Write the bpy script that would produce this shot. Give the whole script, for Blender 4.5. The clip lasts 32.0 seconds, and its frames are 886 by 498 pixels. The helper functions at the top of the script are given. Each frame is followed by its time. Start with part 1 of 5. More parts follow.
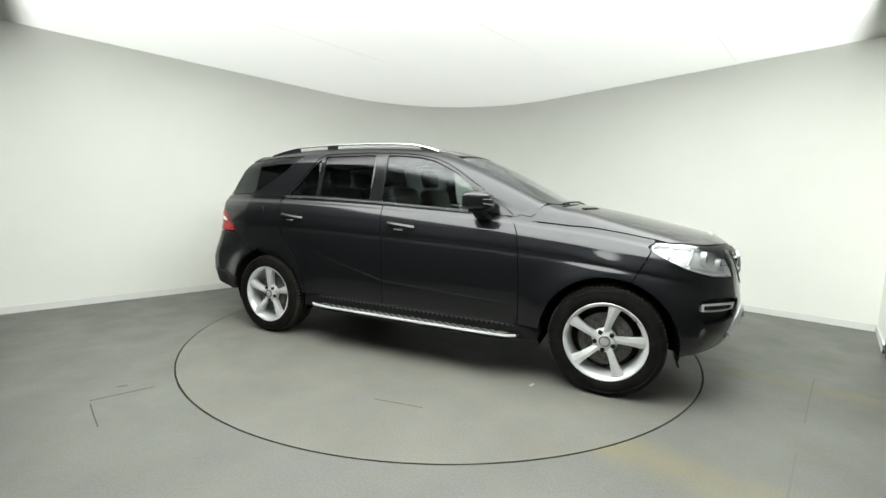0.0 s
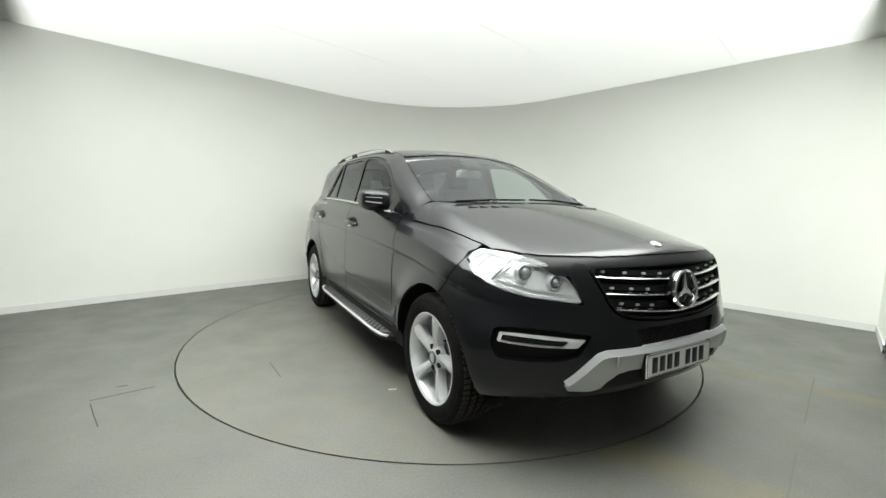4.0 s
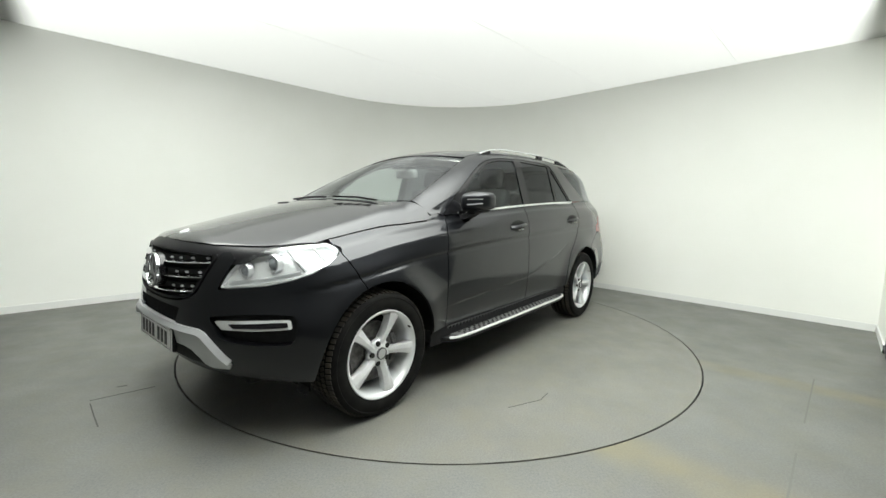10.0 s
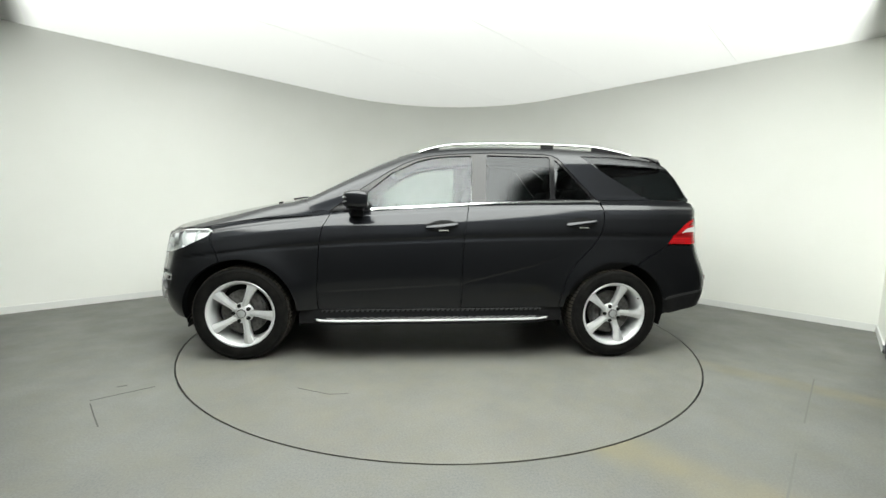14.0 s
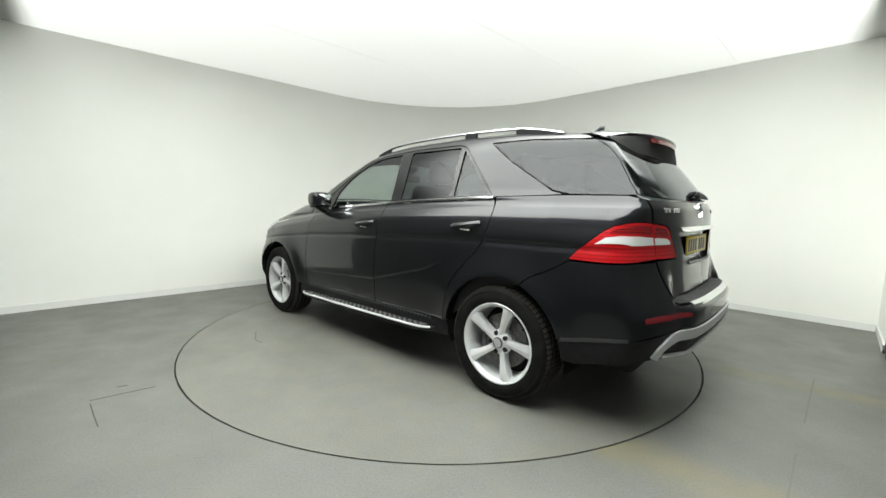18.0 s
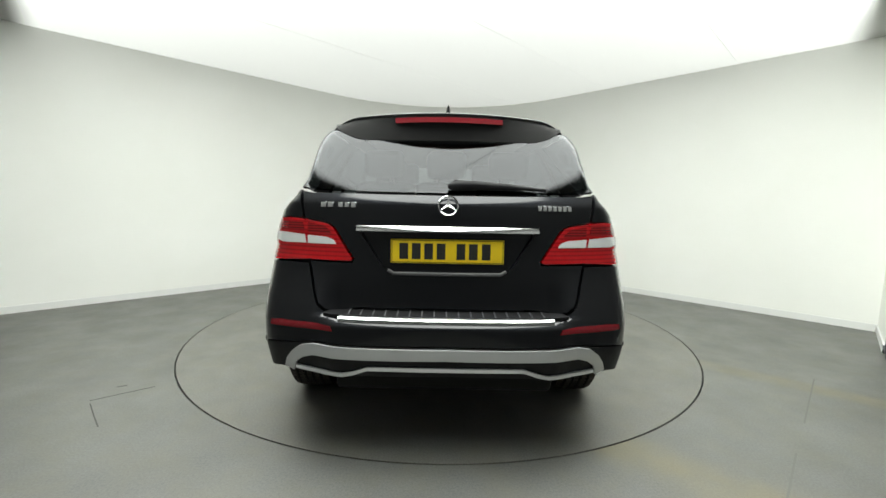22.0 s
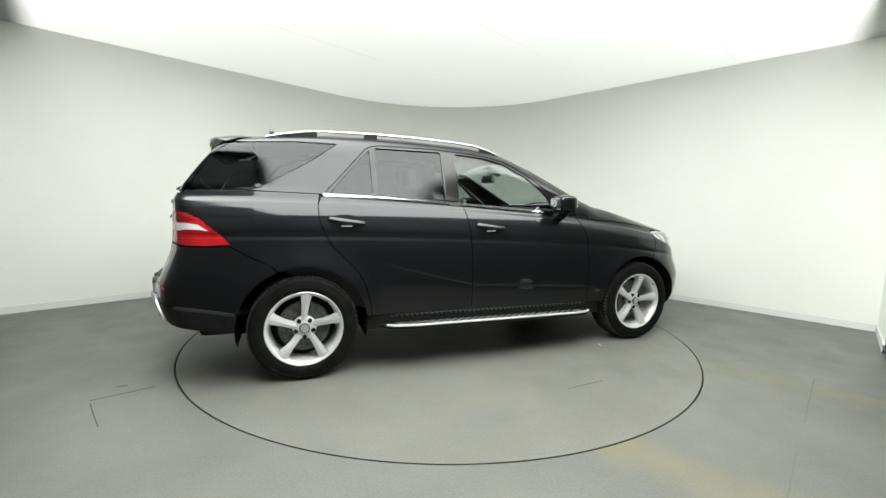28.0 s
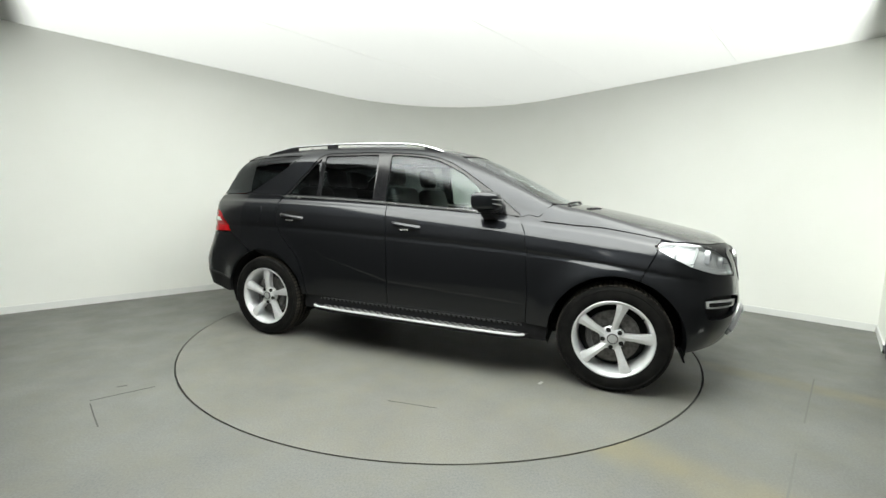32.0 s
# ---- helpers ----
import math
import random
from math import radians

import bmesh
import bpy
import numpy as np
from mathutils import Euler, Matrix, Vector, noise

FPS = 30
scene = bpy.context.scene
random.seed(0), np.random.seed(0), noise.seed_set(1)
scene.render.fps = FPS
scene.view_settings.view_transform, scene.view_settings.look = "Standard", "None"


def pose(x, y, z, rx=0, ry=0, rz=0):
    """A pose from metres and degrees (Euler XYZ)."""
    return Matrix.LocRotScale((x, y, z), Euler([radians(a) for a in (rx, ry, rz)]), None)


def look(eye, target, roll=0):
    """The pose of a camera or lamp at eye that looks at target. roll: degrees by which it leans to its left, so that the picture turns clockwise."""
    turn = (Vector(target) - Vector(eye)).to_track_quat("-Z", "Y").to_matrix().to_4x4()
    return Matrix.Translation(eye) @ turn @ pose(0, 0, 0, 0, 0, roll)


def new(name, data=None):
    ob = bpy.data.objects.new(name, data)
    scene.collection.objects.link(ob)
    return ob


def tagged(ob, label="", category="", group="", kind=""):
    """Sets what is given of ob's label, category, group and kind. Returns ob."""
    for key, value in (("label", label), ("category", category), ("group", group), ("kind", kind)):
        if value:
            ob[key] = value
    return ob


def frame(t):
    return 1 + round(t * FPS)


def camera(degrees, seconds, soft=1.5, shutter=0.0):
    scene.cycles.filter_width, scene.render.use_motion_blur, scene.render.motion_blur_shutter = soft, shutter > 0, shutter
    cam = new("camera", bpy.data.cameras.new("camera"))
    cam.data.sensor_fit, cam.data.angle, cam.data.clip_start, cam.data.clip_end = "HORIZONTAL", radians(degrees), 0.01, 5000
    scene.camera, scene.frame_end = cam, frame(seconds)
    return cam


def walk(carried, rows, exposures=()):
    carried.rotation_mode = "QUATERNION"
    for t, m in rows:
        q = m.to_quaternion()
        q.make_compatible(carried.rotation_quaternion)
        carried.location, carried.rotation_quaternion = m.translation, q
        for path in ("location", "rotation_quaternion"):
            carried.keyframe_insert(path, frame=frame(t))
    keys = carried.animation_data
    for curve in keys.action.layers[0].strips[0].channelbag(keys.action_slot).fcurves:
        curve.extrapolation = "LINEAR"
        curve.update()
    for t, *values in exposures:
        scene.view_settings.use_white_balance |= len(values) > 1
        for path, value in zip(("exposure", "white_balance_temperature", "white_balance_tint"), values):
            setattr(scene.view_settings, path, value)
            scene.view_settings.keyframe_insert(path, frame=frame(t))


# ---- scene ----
# ---- camera: it stands still in the room's near corner ----
EYE = (0.0, -4.059, 1.207)
AIM = (0.0148, 0.9125, 0.6745)
cam = camera(94.29, 32.0, soft=1.5)
walk(cam, [(0.0, look(EYE, AIM, 1.1)), (32.0, look(EYE, AIM, 1.1))])

# ---- light: a luminous ceiling, and no other source ----
scene.view_settings.exposure = 0.0
world = bpy.data.worlds.new("world")
world.use_nodes = True
world.node_tree.nodes["Background"].inputs[0].default_value = (0.8, 0.9, 1.0, 1)
world.node_tree.nodes["Background"].inputs[1].default_value = 0.02
scene.world = world
CEILING_GLOW = 10.2
# share of the glow against y; boosted out of view to brighten the stage
SPREAD = ((-1.1, 0.97), (-0.85, 0.84), (-0.62, 0.52), (-0.40, 0.25), (-0.16, 0.125), (0.2, 0.084), (1.4, 0.064), (3.0, 0.048))


# ---- materials ----
def material(name, color=(0.5, 0.5, 0.5), rough=0.5, metal=0.0, coat=0.0, spec=0.5, emit=0.0, transmission=0.0, ior=1.45, coat_rough=0.03):
    m = bpy.data.materials.new(name)
    m.use_nodes = True
    b = m.node_tree.nodes["Principled BSDF"]
    for key, value in (("Base Color", (*color, 1)), ("Roughness", rough), ("Metallic", metal), ("Coat Weight", coat), ("Coat Roughness", coat_rough), ("Specular IOR Level", spec), ("Transmission Weight", transmission), ("IOR", ior)):
        b.inputs[key].default_value = value
    if emit:
        b.inputs["Emission Color"].default_value = (*color, 1)
        b.inputs["Emission Strength"].default_value = emit
    return m


def node(m, kind, **values):
    n = m.node_tree.nodes.new(kind)
    for key, value in values.items():
        if key in n.inputs:
            n.inputs[key].default_value = value
    return n


def link(m, a, out, b, into):
    m.node_tree.links.new(a.outputs[out], b.inputs[into])


def grain(m, scale, low, high, target="Base Color", detail=4, coords="Object", mixin=None):
    """Two-tone noise of real-world size into one input of the material."""
    b = m.node_tree.nodes["Principled BSDF"]
    c, n, r = node(m, "ShaderNodeTexCoord"), node(m, "ShaderNodeTexNoise", Scale=scale, Detail=detail), node(m, "ShaderNodeValToRGB")
    link(m, c, coords, n, "Vector")
    link(m, n, "Fac", r, "Fac")
    r.color_ramp.elements[0].position, r.color_ramp.elements[1].position = 0.35, 0.65
    for i, v in ((0, low), (1, high)):
        r.color_ramp.elements[i].color = (*v, 1) if hasattr(v, "__len__") else (v, v, v, 1)
    link(m, r, "Color", b, target)
    return r


def relief(m, scale, strength, distance=0.002, detail=3):
    b = m.node_tree.nodes["Principled BSDF"]
    c, n, u = node(m, "ShaderNodeTexCoord"), node(m, "ShaderNodeTexNoise", Scale=scale, Detail=detail), node(m, "ShaderNodeBump", Strength=strength, Distance=distance)
    link(m, c, "Object", n, "Vector")
    link(m, n, "Fac", u, "Height")
    link(m, u, "Normal", b, "Normal")


PAINT = material("black_metallic_paint", (0.0112, 0.0122, 0.015), 0.40, 0.8, 1.0, 0.3, coat_rough=0.02)
PAINT.node_tree.nodes["Principled BSDF"].inputs["Coat IOR"].default_value = 1.42
# near-black: paints shade into slots, vents, grille, wheels and undersides; plain black elsewhere
GAP = material("gap_shade_black", (0.006, 0.006, 0.006), 0.8)
PLASTIC = material("black_plastic", (0.014, 0.014, 0.015), 0.5, spec=0.22)
GLOSS = material("gloss_black_trim", (0.008, 0.008, 0.009), 0.12)
CHROME = material("chrome", (0.82, 0.83, 0.84), 0.12, 1.0)
SATIN = material("satin_aluminium", (0.58, 0.59, 0.60), 0.34, 0.5)
ALLOY = material("silver_wheel_paint", (0.70, 0.71, 0.72), 0.30, 0.35, 0.5)
RUBBER = material("tyre_rubber", (0.022, 0.022, 0.022), 0.72, spec=0.1)
WALLPAINT = material("white_wall_paint", (0.84, 0.85, 0.81), 0.75)
FLOORPAINT = material("grey_floor_vinyl", (0.23, 0.235, 0.225), 0.42)
TABLEPAINT = material("grey_turntable_vinyl", (0.24, 0.243, 0.23), 0.40)
GLOW = material("luminous_membrane", (0.50, 0.505, 0.49), 0.6)
DOORSKIN = material("dark_grey_door", (0.060, 0.061, 0.059), 0.6)
TREAD = material("dusty_tread_rubber", (0.055, 0.047, 0.038), 0.9)
SEAM = material("membrane_seam", (0.62, 0.63, 0.61), 0.6)
seam_glow = SEAM.node_tree.nodes["Principled BSDF"].inputs
seam_glow["Emission Color"].default_value, seam_glow["Emission Strength"].default_value = (0.965, 1.0, 0.945, 1), 0.42
MARK = material("dark_floor_mark", (0.06, 0.06, 0.055), 0.7)
SCUFF = material("pale_scuff", (0.42, 0.42, 0.40), 0.7)


def glow_spread(m):
    """Emission set by place: raised over the unseen entrance to light the stage, fading towards the far wall; a plain
    band along the two near walls stays unlit.
    """
    nt, b = m.node_tree, m.node_tree.nodes["Principled BSDF"]
    c = node(m, "ShaderNodeTexCoord")

    def value_of(kind, *args):
        x = nt.nodes.new("ShaderNodeMath")
        x.operation = kind
        for k, a in enumerate(args):
            if isinstance(a, (int, float)):
                x.inputs[k].default_value = a
            else:
                nt.links.new(a, x.inputs[k])
        return x.outputs[0]

    far = []
    for normal, at in (((0.716, 0.698, 0), (-4.55, 0.05, 0)), ((-0.721, 0.693, 0), (4.47, 0.03, 0))):
        dot = nt.nodes.new("ShaderNodeVectorMath")
        dot.operation = "DOT_PRODUCT"
        link(m, c, "Object", dot, 0)
        dot.inputs[1].default_value = normal
        far.append(value_of("SUBTRACT", dot.outputs["Value"], sum(p * q for p, q in zip(normal, at))))
    d = value_of("SMOOTH_MIN", far[0], far[1], 0.5)
    r = nt.nodes.new("ShaderNodeValToRGB")
    r.color_ramp.interpolation = "B_SPLINE"
    r.color_ramp.elements[0].position, r.color_ramp.elements[1].position = 0.0, 1.0
    r.color_ramp.elements[0].color, r.color_ramp.elements[1].color = (1, 1, 1, 1), (0.040, 0.040, 0.040, 1)
    for at, value in SPREAD:
        r.color_ramp.elements.new((at + 1.5) / 6.2).color = (value, value, value, 1)
    sep = node(m, "ShaderNodeSeparateXYZ")
    link(m, c, "Object", sep, 0)
    nt.links.new(value_of("DIVIDE", value_of("ADD", sep.outputs[1], 1.5), 6.2), r.inputs["Fac"])
    edge = nt.nodes.new("ShaderNodeMapRange")
    edge.interpolation_type = "SMOOTHSTEP"
    edge.inputs["From Min"].default_value, edge.inputs["From Max"].default_value = 0.26, 0.52
    nt.links.new(d, edge.inputs["Value"])
    b.inputs["Emission Color"].default_value = (0.965, 1.0, 0.945, 1)
    nt.links.new(value_of("MULTIPLY", value_of("MULTIPLY", r.outputs[0], edge.outputs["Result"]), CEILING_GLOW), b.inputs["Emission Strength"])


glow_spread(GLOW)
TRIM = material("white_skirting", (0.80, 0.81, 0.79), 0.45)


def sheet_glass(name, tint, gloss=0.045):
    """A thin pane: tinted see-through, with more gloss at a flat angle."""
    m = bpy.data.materials.new(name)
    m.use_nodes = True
    nt = m.node_tree
    nt.nodes.remove(nt.nodes["Principled BSDF"])
    out = nt.nodes["Material Output"]
    a, b, mix, lw = node(m, "ShaderNodeBsdfTransparent"), node(m, "ShaderNodeBsdfGlossy"), node(m, "ShaderNodeMixShader"), node(m, "ShaderNodeLayerWeight", Blend=0.5)
    a.inputs["Color"].default_value = (*tint, 1)
    b.inputs["Roughness"].default_value = 0.01
    b.inputs["Color"].default_value = (0.95, 0.97, 1.0, 1)
    p, q = nt.nodes.new("ShaderNodeMath"), nt.nodes.new("ShaderNodeMath")
    p.operation, q.operation = "POWER", "MULTIPLY_ADD"
    link(m, lw, "Facing", p, 0)
    p.inputs[1].default_value = 5.0
    link(m, p, 0, q, 0)
    q.inputs[1].default_value, q.inputs[2].default_value = 1.0 - gloss, gloss
    link(m, q, 0, mix, 0)
    link(m, a, 0, mix, 1)
    link(m, b, 0, mix, 2)
    link(m, mix, 0, out, "Surface")
    return m


GLASS_FRONT = sheet_glass("windscreen_glass", (0.88, 0.92, 0.90), 0.13)
GLASS_SIDE = sheet_glass("tinted_side_glass", (0.55, 0.62, 0.60), 0.045)
GLASS_DARK = sheet_glass("dark_privacy_glass", (0.10, 0.115, 0.12), 0.032)
LENS = sheet_glass("clear_lens", (0.94, 0.95, 0.95), 0.05)
SCOOP_SHADE = material("handle_scoop_shade", (0.005, 0.005, 0.005), 0.6, spec=0.15)
LAMP_SILVER = material("reflector_silver", (0.86, 0.87, 0.88), 0.25, 0.35)
SATIN_BLACK = material("satin_black_trim", (0.007, 0.007, 0.008), 0.38, spec=0.25)
PROJECTOR = material("projector_lens", (0.30, 0.32, 0.34), 0.08, 0.2, 1.0)
RED = material("red_lamp_plastic", (0.42, 0.004, 0.008), 0.25, coat=0.5)


def ribs(m, dark, light, scale):
    """Fine horizontal ribs behind a lamp's lens."""
    b = m.node_tree.nodes["Principled BSDF"]
    c, w, r = node(m, "ShaderNodeTexCoord"), node(m, "ShaderNodeTexWave", Scale=scale, Distortion=0.0), node(m, "ShaderNodeValToRGB")
    w.bands_direction = "Z"
    link(m, c, "Object", w, "Vector")
    link(m, w, "Fac", r, "Fac")
    r.color_ramp.elements[0].position, r.color_ramp.elements[1].position = 0.15, 0.5
    r.color_ramp.elements[0].color, r.color_ramp.elements[1].color = (*dark, 1), (*light, 1)
    link(m, r, "Color", b, "Base Color")


DARK_RED = material("dark_red_lamp_plastic", (0.2, 0.003, 0.006), 0.25, coat=0.5)
ribs(DARK_RED, (0.09, 0.001, 0.002), (0.24, 0.002, 0.004), 26.0)
ribs(RED, (0.26, 0.002, 0.004), (0.42, 0.003, 0.006), 16.0)
REFLECTOR = material("dull_red_reflector", (0.14, 0.006, 0.010), 0.25, coat=0.6)
CLEAR_WHITE = material("clear_lamp_plastic", (0.66, 0.66, 0.66), 0.15, coat=1.0)
PLATE_WHITE = material("white_plate", (0.84, 0.84, 0.83), 0.35)
PLATE_YELLOW = material("yellow_plate", (0.86, 0.62, 0.02), 0.35)
INK = material("black_plate_ink", (0.02, 0.02, 0.02), 0.4)
MIRROR = material("mirror_glass", (0.85, 0.87, 0.88), 0.02, 1.0)
STEEL = material("brake_steel", (0.14, 0.14, 0.14), 0.42, 0.6)
POLISHED = material("polished_aluminium", (0.78, 0.79, 0.79), 0.25, 0.35)
FAINT = material("faint_floor_joint", (0.125, 0.127, 0.115), 0.6)
TRIM_GREY = material("dull_grey_trim", (0.10, 0.10, 0.105), 0.4)
CAST = material("cast_iron_grey", (0.16, 0.16, 0.16), 0.5, 0.6)
LINER = material("arch_felt", (0.008, 0.008, 0.008), 0.95, spec=0.1)
TRIM_DARK = material("dark_grey_trim", (0.030, 0.030, 0.032), 0.7)
LEATHER = material("black_leather", (0.020, 0.020, 0.022), 0.5)
HEADLINER = material("grey_headliner", (0.42, 0.42, 0.40), 0.9)
GREY_PLASTIC = material("grey_plastic", (0.25, 0.26, 0.26), 0.5)


def vinyl(m, base, tracks):
    """Speckled sheet vinyl, cloudy with wear; tracks: two yellowed bands left by tyres."""
    nt, b = m.node_tree, m.node_tree.nodes["Principled BSDF"]
    c = node(m, "ShaderNodeTexCoord")

    def noise_of(scale, detail, rough=0.55):
        n = node(m, "ShaderNodeTexNoise", Scale=scale, Detail=detail, Roughness=rough)
        link(m, c, "Object", n, "Vector")
        return n

    def ramp(src, stops):
        r = nt.nodes.new("ShaderNodeValToRGB")
        for i, (at, value) in enumerate(stops):
            e = r.color_ramp.elements[i] if i < 2 else r.color_ramp.elements.new(at)
            e.position, e.color = at, (*value, 1) if isinstance(value, tuple) else (value, value, value, 1)
        nt.links.new(src, r.inputs["Fac"])
        return r

    def mix(kind, fac, a, bb):
        x = nt.nodes.new("ShaderNodeMixRGB")
        x.blend_type = kind
        for i, q in enumerate((fac, a, bb)):
            if hasattr(q, "is_output"):
                nt.links.new(q, x.inputs[i])
            else:
                x.inputs[i].default_value = q if i == 0 else (*q, 1)
        return x.outputs[0]

    cloud = ramp(noise_of(1.5, 8, 0.62).outputs["Fac"], ((0.3, 0.84), (0.7, 1.09)))
    fleck = ramp(noise_of(95, 3, 0.7).outputs["Fac"], ((0.36, 0.78), (0.64, 1.15)))
    smear = ramp(noise_of(5.0, 7, 0.7).outputs["Fac"], ((0.42, 0.0), (0.75, 0.55)))
    col = mix("MULTIPLY", 1.0, tuple(base), cloud.outputs[0])
    col = mix("MULTIPLY", 0.8, col, fleck.outputs[0])
    col = mix("MIX", smear.outputs[0], col, tuple(v * q for v, q in zip(base, (1.06, 1.0, 0.78))))
    if tracks:
        rot = node(m, "ShaderNodeVectorRotate", Angle=radians(39.7))
        rot.rotation_type = "Z_AXIS"
        link(m, c, "Object", rot, "Vector")
        sep = node(m, "ShaderNodeSeparateXYZ")
        link(m, rot, 0, sep, 0)
        patch = ramp(noise_of(3.2, 5).outputs["Fac"], ((0.3, 0.25), (0.6, 1.0)))
        ahead = nt.nodes.new("ShaderNodeMapRange")
        ahead.inputs["From Min"].default_value, ahead.inputs["From Max"].default_value = 1.4, 2.0
        link(m, sep, 0, ahead, "Value")
        for at, width, amount in ((0.60, 0.16, 0.42), (-1.03, 0.26, 0.42)):
            off = nt.nodes.new("ShaderNodeMath")
            off.operation = "SUBTRACT"
            link(m, sep, 1, off, 0)
            off.inputs[1].default_value = at
            far = nt.nodes.new("ShaderNodeMath")
            far.operation = "ABSOLUTE"
            link(m, off, 0, far, 0)
            band = nt.nodes.new("ShaderNodeMapRange")
            band.interpolation_type = "SMOOTHERSTEP"
            for key, value in (("From Min", 0.02), ("From Max", width), ("To Min", amount), ("To Max", 0.0)):
                band.inputs[key].default_value = value
            link(m, far, 0, band, "Value")
            k = nt.nodes.new("ShaderNodeMath")
            k.operation = "MULTIPLY"
            link(m, band, "Result", k, 0)
            nt.links.new(patch.outputs[0], k.inputs[1])
            k2 = nt.nodes.new("ShaderNodeMath")
            k2.operation = "MULTIPLY"
            link(m, k, 0, k2, 0)
            link(m, ahead, "Result", k2, 1)
            col = mix("MIX", k2.outputs[0], col, (0.190, 0.162, 0.075))
    nt.links.new(col, b.inputs["Base Color"])
    rr = ramp(noise_of(2.2, 6, 0.65).outputs["Fac"], ((0.3, 0.36), (0.7, 0.54)))
    nt.links.new(rr.outputs[0], b.inputs["Roughness"])
    bump = node(m, "ShaderNodeBump", Strength=0.12, Distance=0.001)
    nt.links.new(noise_of(180, 2).outputs["Fac"], bump.inputs["Height"])
    link(m, bump, "Normal", b, "Normal")


vinyl(FLOORPAINT, (0.131, 0.134, 0.126), True)
vinyl(TABLEPAINT, (0.147, 0.147, 0.135), False)
grain(WALLPAINT, 1.1, (0.885, 0.895, 0.85), (0.91, 0.92, 0.88))
relief(WALLPAINT, 220, 0.05, 0.001)
grain(RUBBER, 14, (0.006, 0.006, 0.006), (0.011, 0.0107, 0.010))
grain(TREAD, 9, (0.020, 0.019, 0.018), (0.050, 0.042, 0.032))
grain(PLASTIC, 30, (0.008, 0.008, 0.009), (0.012, 0.012, 0.013))
relief(PLASTIC, 700, 0.15, 0.0006)
grain(ALLOY, 20, (0.67, 0.68, 0.69), (0.73, 0.74, 0.75))
grain(STEEL, 40, (0.09, 0.087, 0.084), (0.17, 0.165, 0.16))
relief(LINER, 120, 0.4, 0.003)
# ---- mesh helpers ----
def mesh_ob(name, verts, faces, mat, parent=None, label="", smooth=False):
    me = bpy.data.meshes.new(name)
    me.from_pydata([tuple(map(float, v)) for v in verts], [], [tuple(map(int, f)) for f in faces])
    me.update()
    if smooth:
        me.shade_smooth()
    me.materials.append(mat)
    ob = new(name, me)
    ob.parent = parent
    if label:
        ob["label"] = label
    return ob


def part(name, bm, mat, parent, label="", smooth=True):
    bmesh.ops.recalc_face_normals(bm, faces=bm.faces[:])
    me = bpy.data.meshes.new(name)
    bm.to_mesh(me)
    bm.free()
    if smooth:
        me.shade_smooth()
        me.set_sharp_from_angle(angle=radians(38))
    me.materials.append(mat)
    ob = new(name, me)
    ob.parent = parent
    if label:
        ob["label"] = label
    return ob


def prism(outline, z0, z1):
    """Verts and faces of an upright prism over a plan outline."""
    n = len(outline)
    v = [(x, y, z0) for x, y in outline] + [(x, y, z1) for x, y in outline]
    f = [tuple(range(n))[::-1], tuple(range(n, 2 * n))] + [(i, (i + 1) % n, n + (i + 1) % n, n + i) for i in range(n)]
    return v, f


# ---- the room: a square with one rounded corner, seen from the opposite corner ----
HEIGHT = 2.94
LEFT, RIGHT, FAR, NEAR = (-4.55, 0.05), (4.47, 0.03), (0.04, 4.52), (0.0, -4.62)
ROUND = 2.5


def rounded_corner(a, apex, b, r, steps=28):
    """Plan points from a to b round the apex with a fillet of radius r."""
    a, apex, b = Vector(a), Vector(apex), Vector(b)
    u, w = (a - apex).normalized(), (b - apex).normalized()
    half = u.angle(w) / 2
    t = r / math.tan(half)
    centre = apex + (u + w).normalized() * (r / math.sin(half))
    p, q = apex + u * t - centre, apex + w * t - centre
    turn = math.atan2(p.cross(q) if hasattr(p, "cross") and not hasattr(p.cross(q), "x") else p.x * q.y - p.y * q.x, p.dot(q))
    pts = [a]
    for i in range(steps + 1):
        c, s = math.cos(turn * i / steps), math.sin(turn * i / steps)
        pts.append(centre + Vector((c * p.x - s * p.y, s * p.x + c * p.y)))
    return pts + [b]


def strip(path, inward, z0, z1):
    """Verts and faces of a wall along a plan path, of that thickness towards its left."""
    n = len(path)
    off = []
    for i, q in enumerate(path):
        a, b = path[max(i - 1, 0)], path[min(i + 1, n - 1)]
        d = (b - a).normalized()
        off.append(q + Vector((-d.y, d.x)) * inward)
    v = [(*q, z0) for q in path] + [(*q, z1) for q in path] + [(*q, z0) for q in off] + [(*q, z1) for q in off]
    f = []
    for i in range(n - 1):
        f += [(i, i + 1, n + i + 1, n + i), (2 * n + i, 3 * n + i, 3 * n + i + 1, 2 * n + i + 1), (n + i, n + i + 1, 3 * n + i + 1, 3 * n + i), (i, 2 * n + i, 2 * n + i + 1, i + 1)]
    f += [(0, n, 3 * n, 2 * n), (n - 1, 3 * n - 1 - 0, 4 * n - 1, 2 * n - 1)][:1]
    return v, f


back_path = rounded_corner(LEFT, FAR, RIGHT, ROUND)
v, f = strip(back_path, 0.15, 0.0, HEIGHT + 0.1)
wall_back = tagged(mesh_ob("wall_back", v, f, WALLPAINT, smooth=True), "smooth white painted wall with a wide rounded corner", "wall", kind="structure")
wall_back.data.set_sharp_from_angle(angle=radians(30))
v, f = strip(back_path, -0.012, 0.0, 0.075)
baseboard = tagged(mesh_ob("baseboard", v, f, TRIM), "low white skirting board along the curved wall", "baseboard", kind="structure")
near_l = [Vector(NEAR), Vector(LEFT)]
v, f = strip(near_l, 0.15, 0.0, HEIGHT + 0.1)
tagged(mesh_ob("wall_near_left", v, f, DOORSKIN), "grey wall behind the camera", "wall", kind="structure")
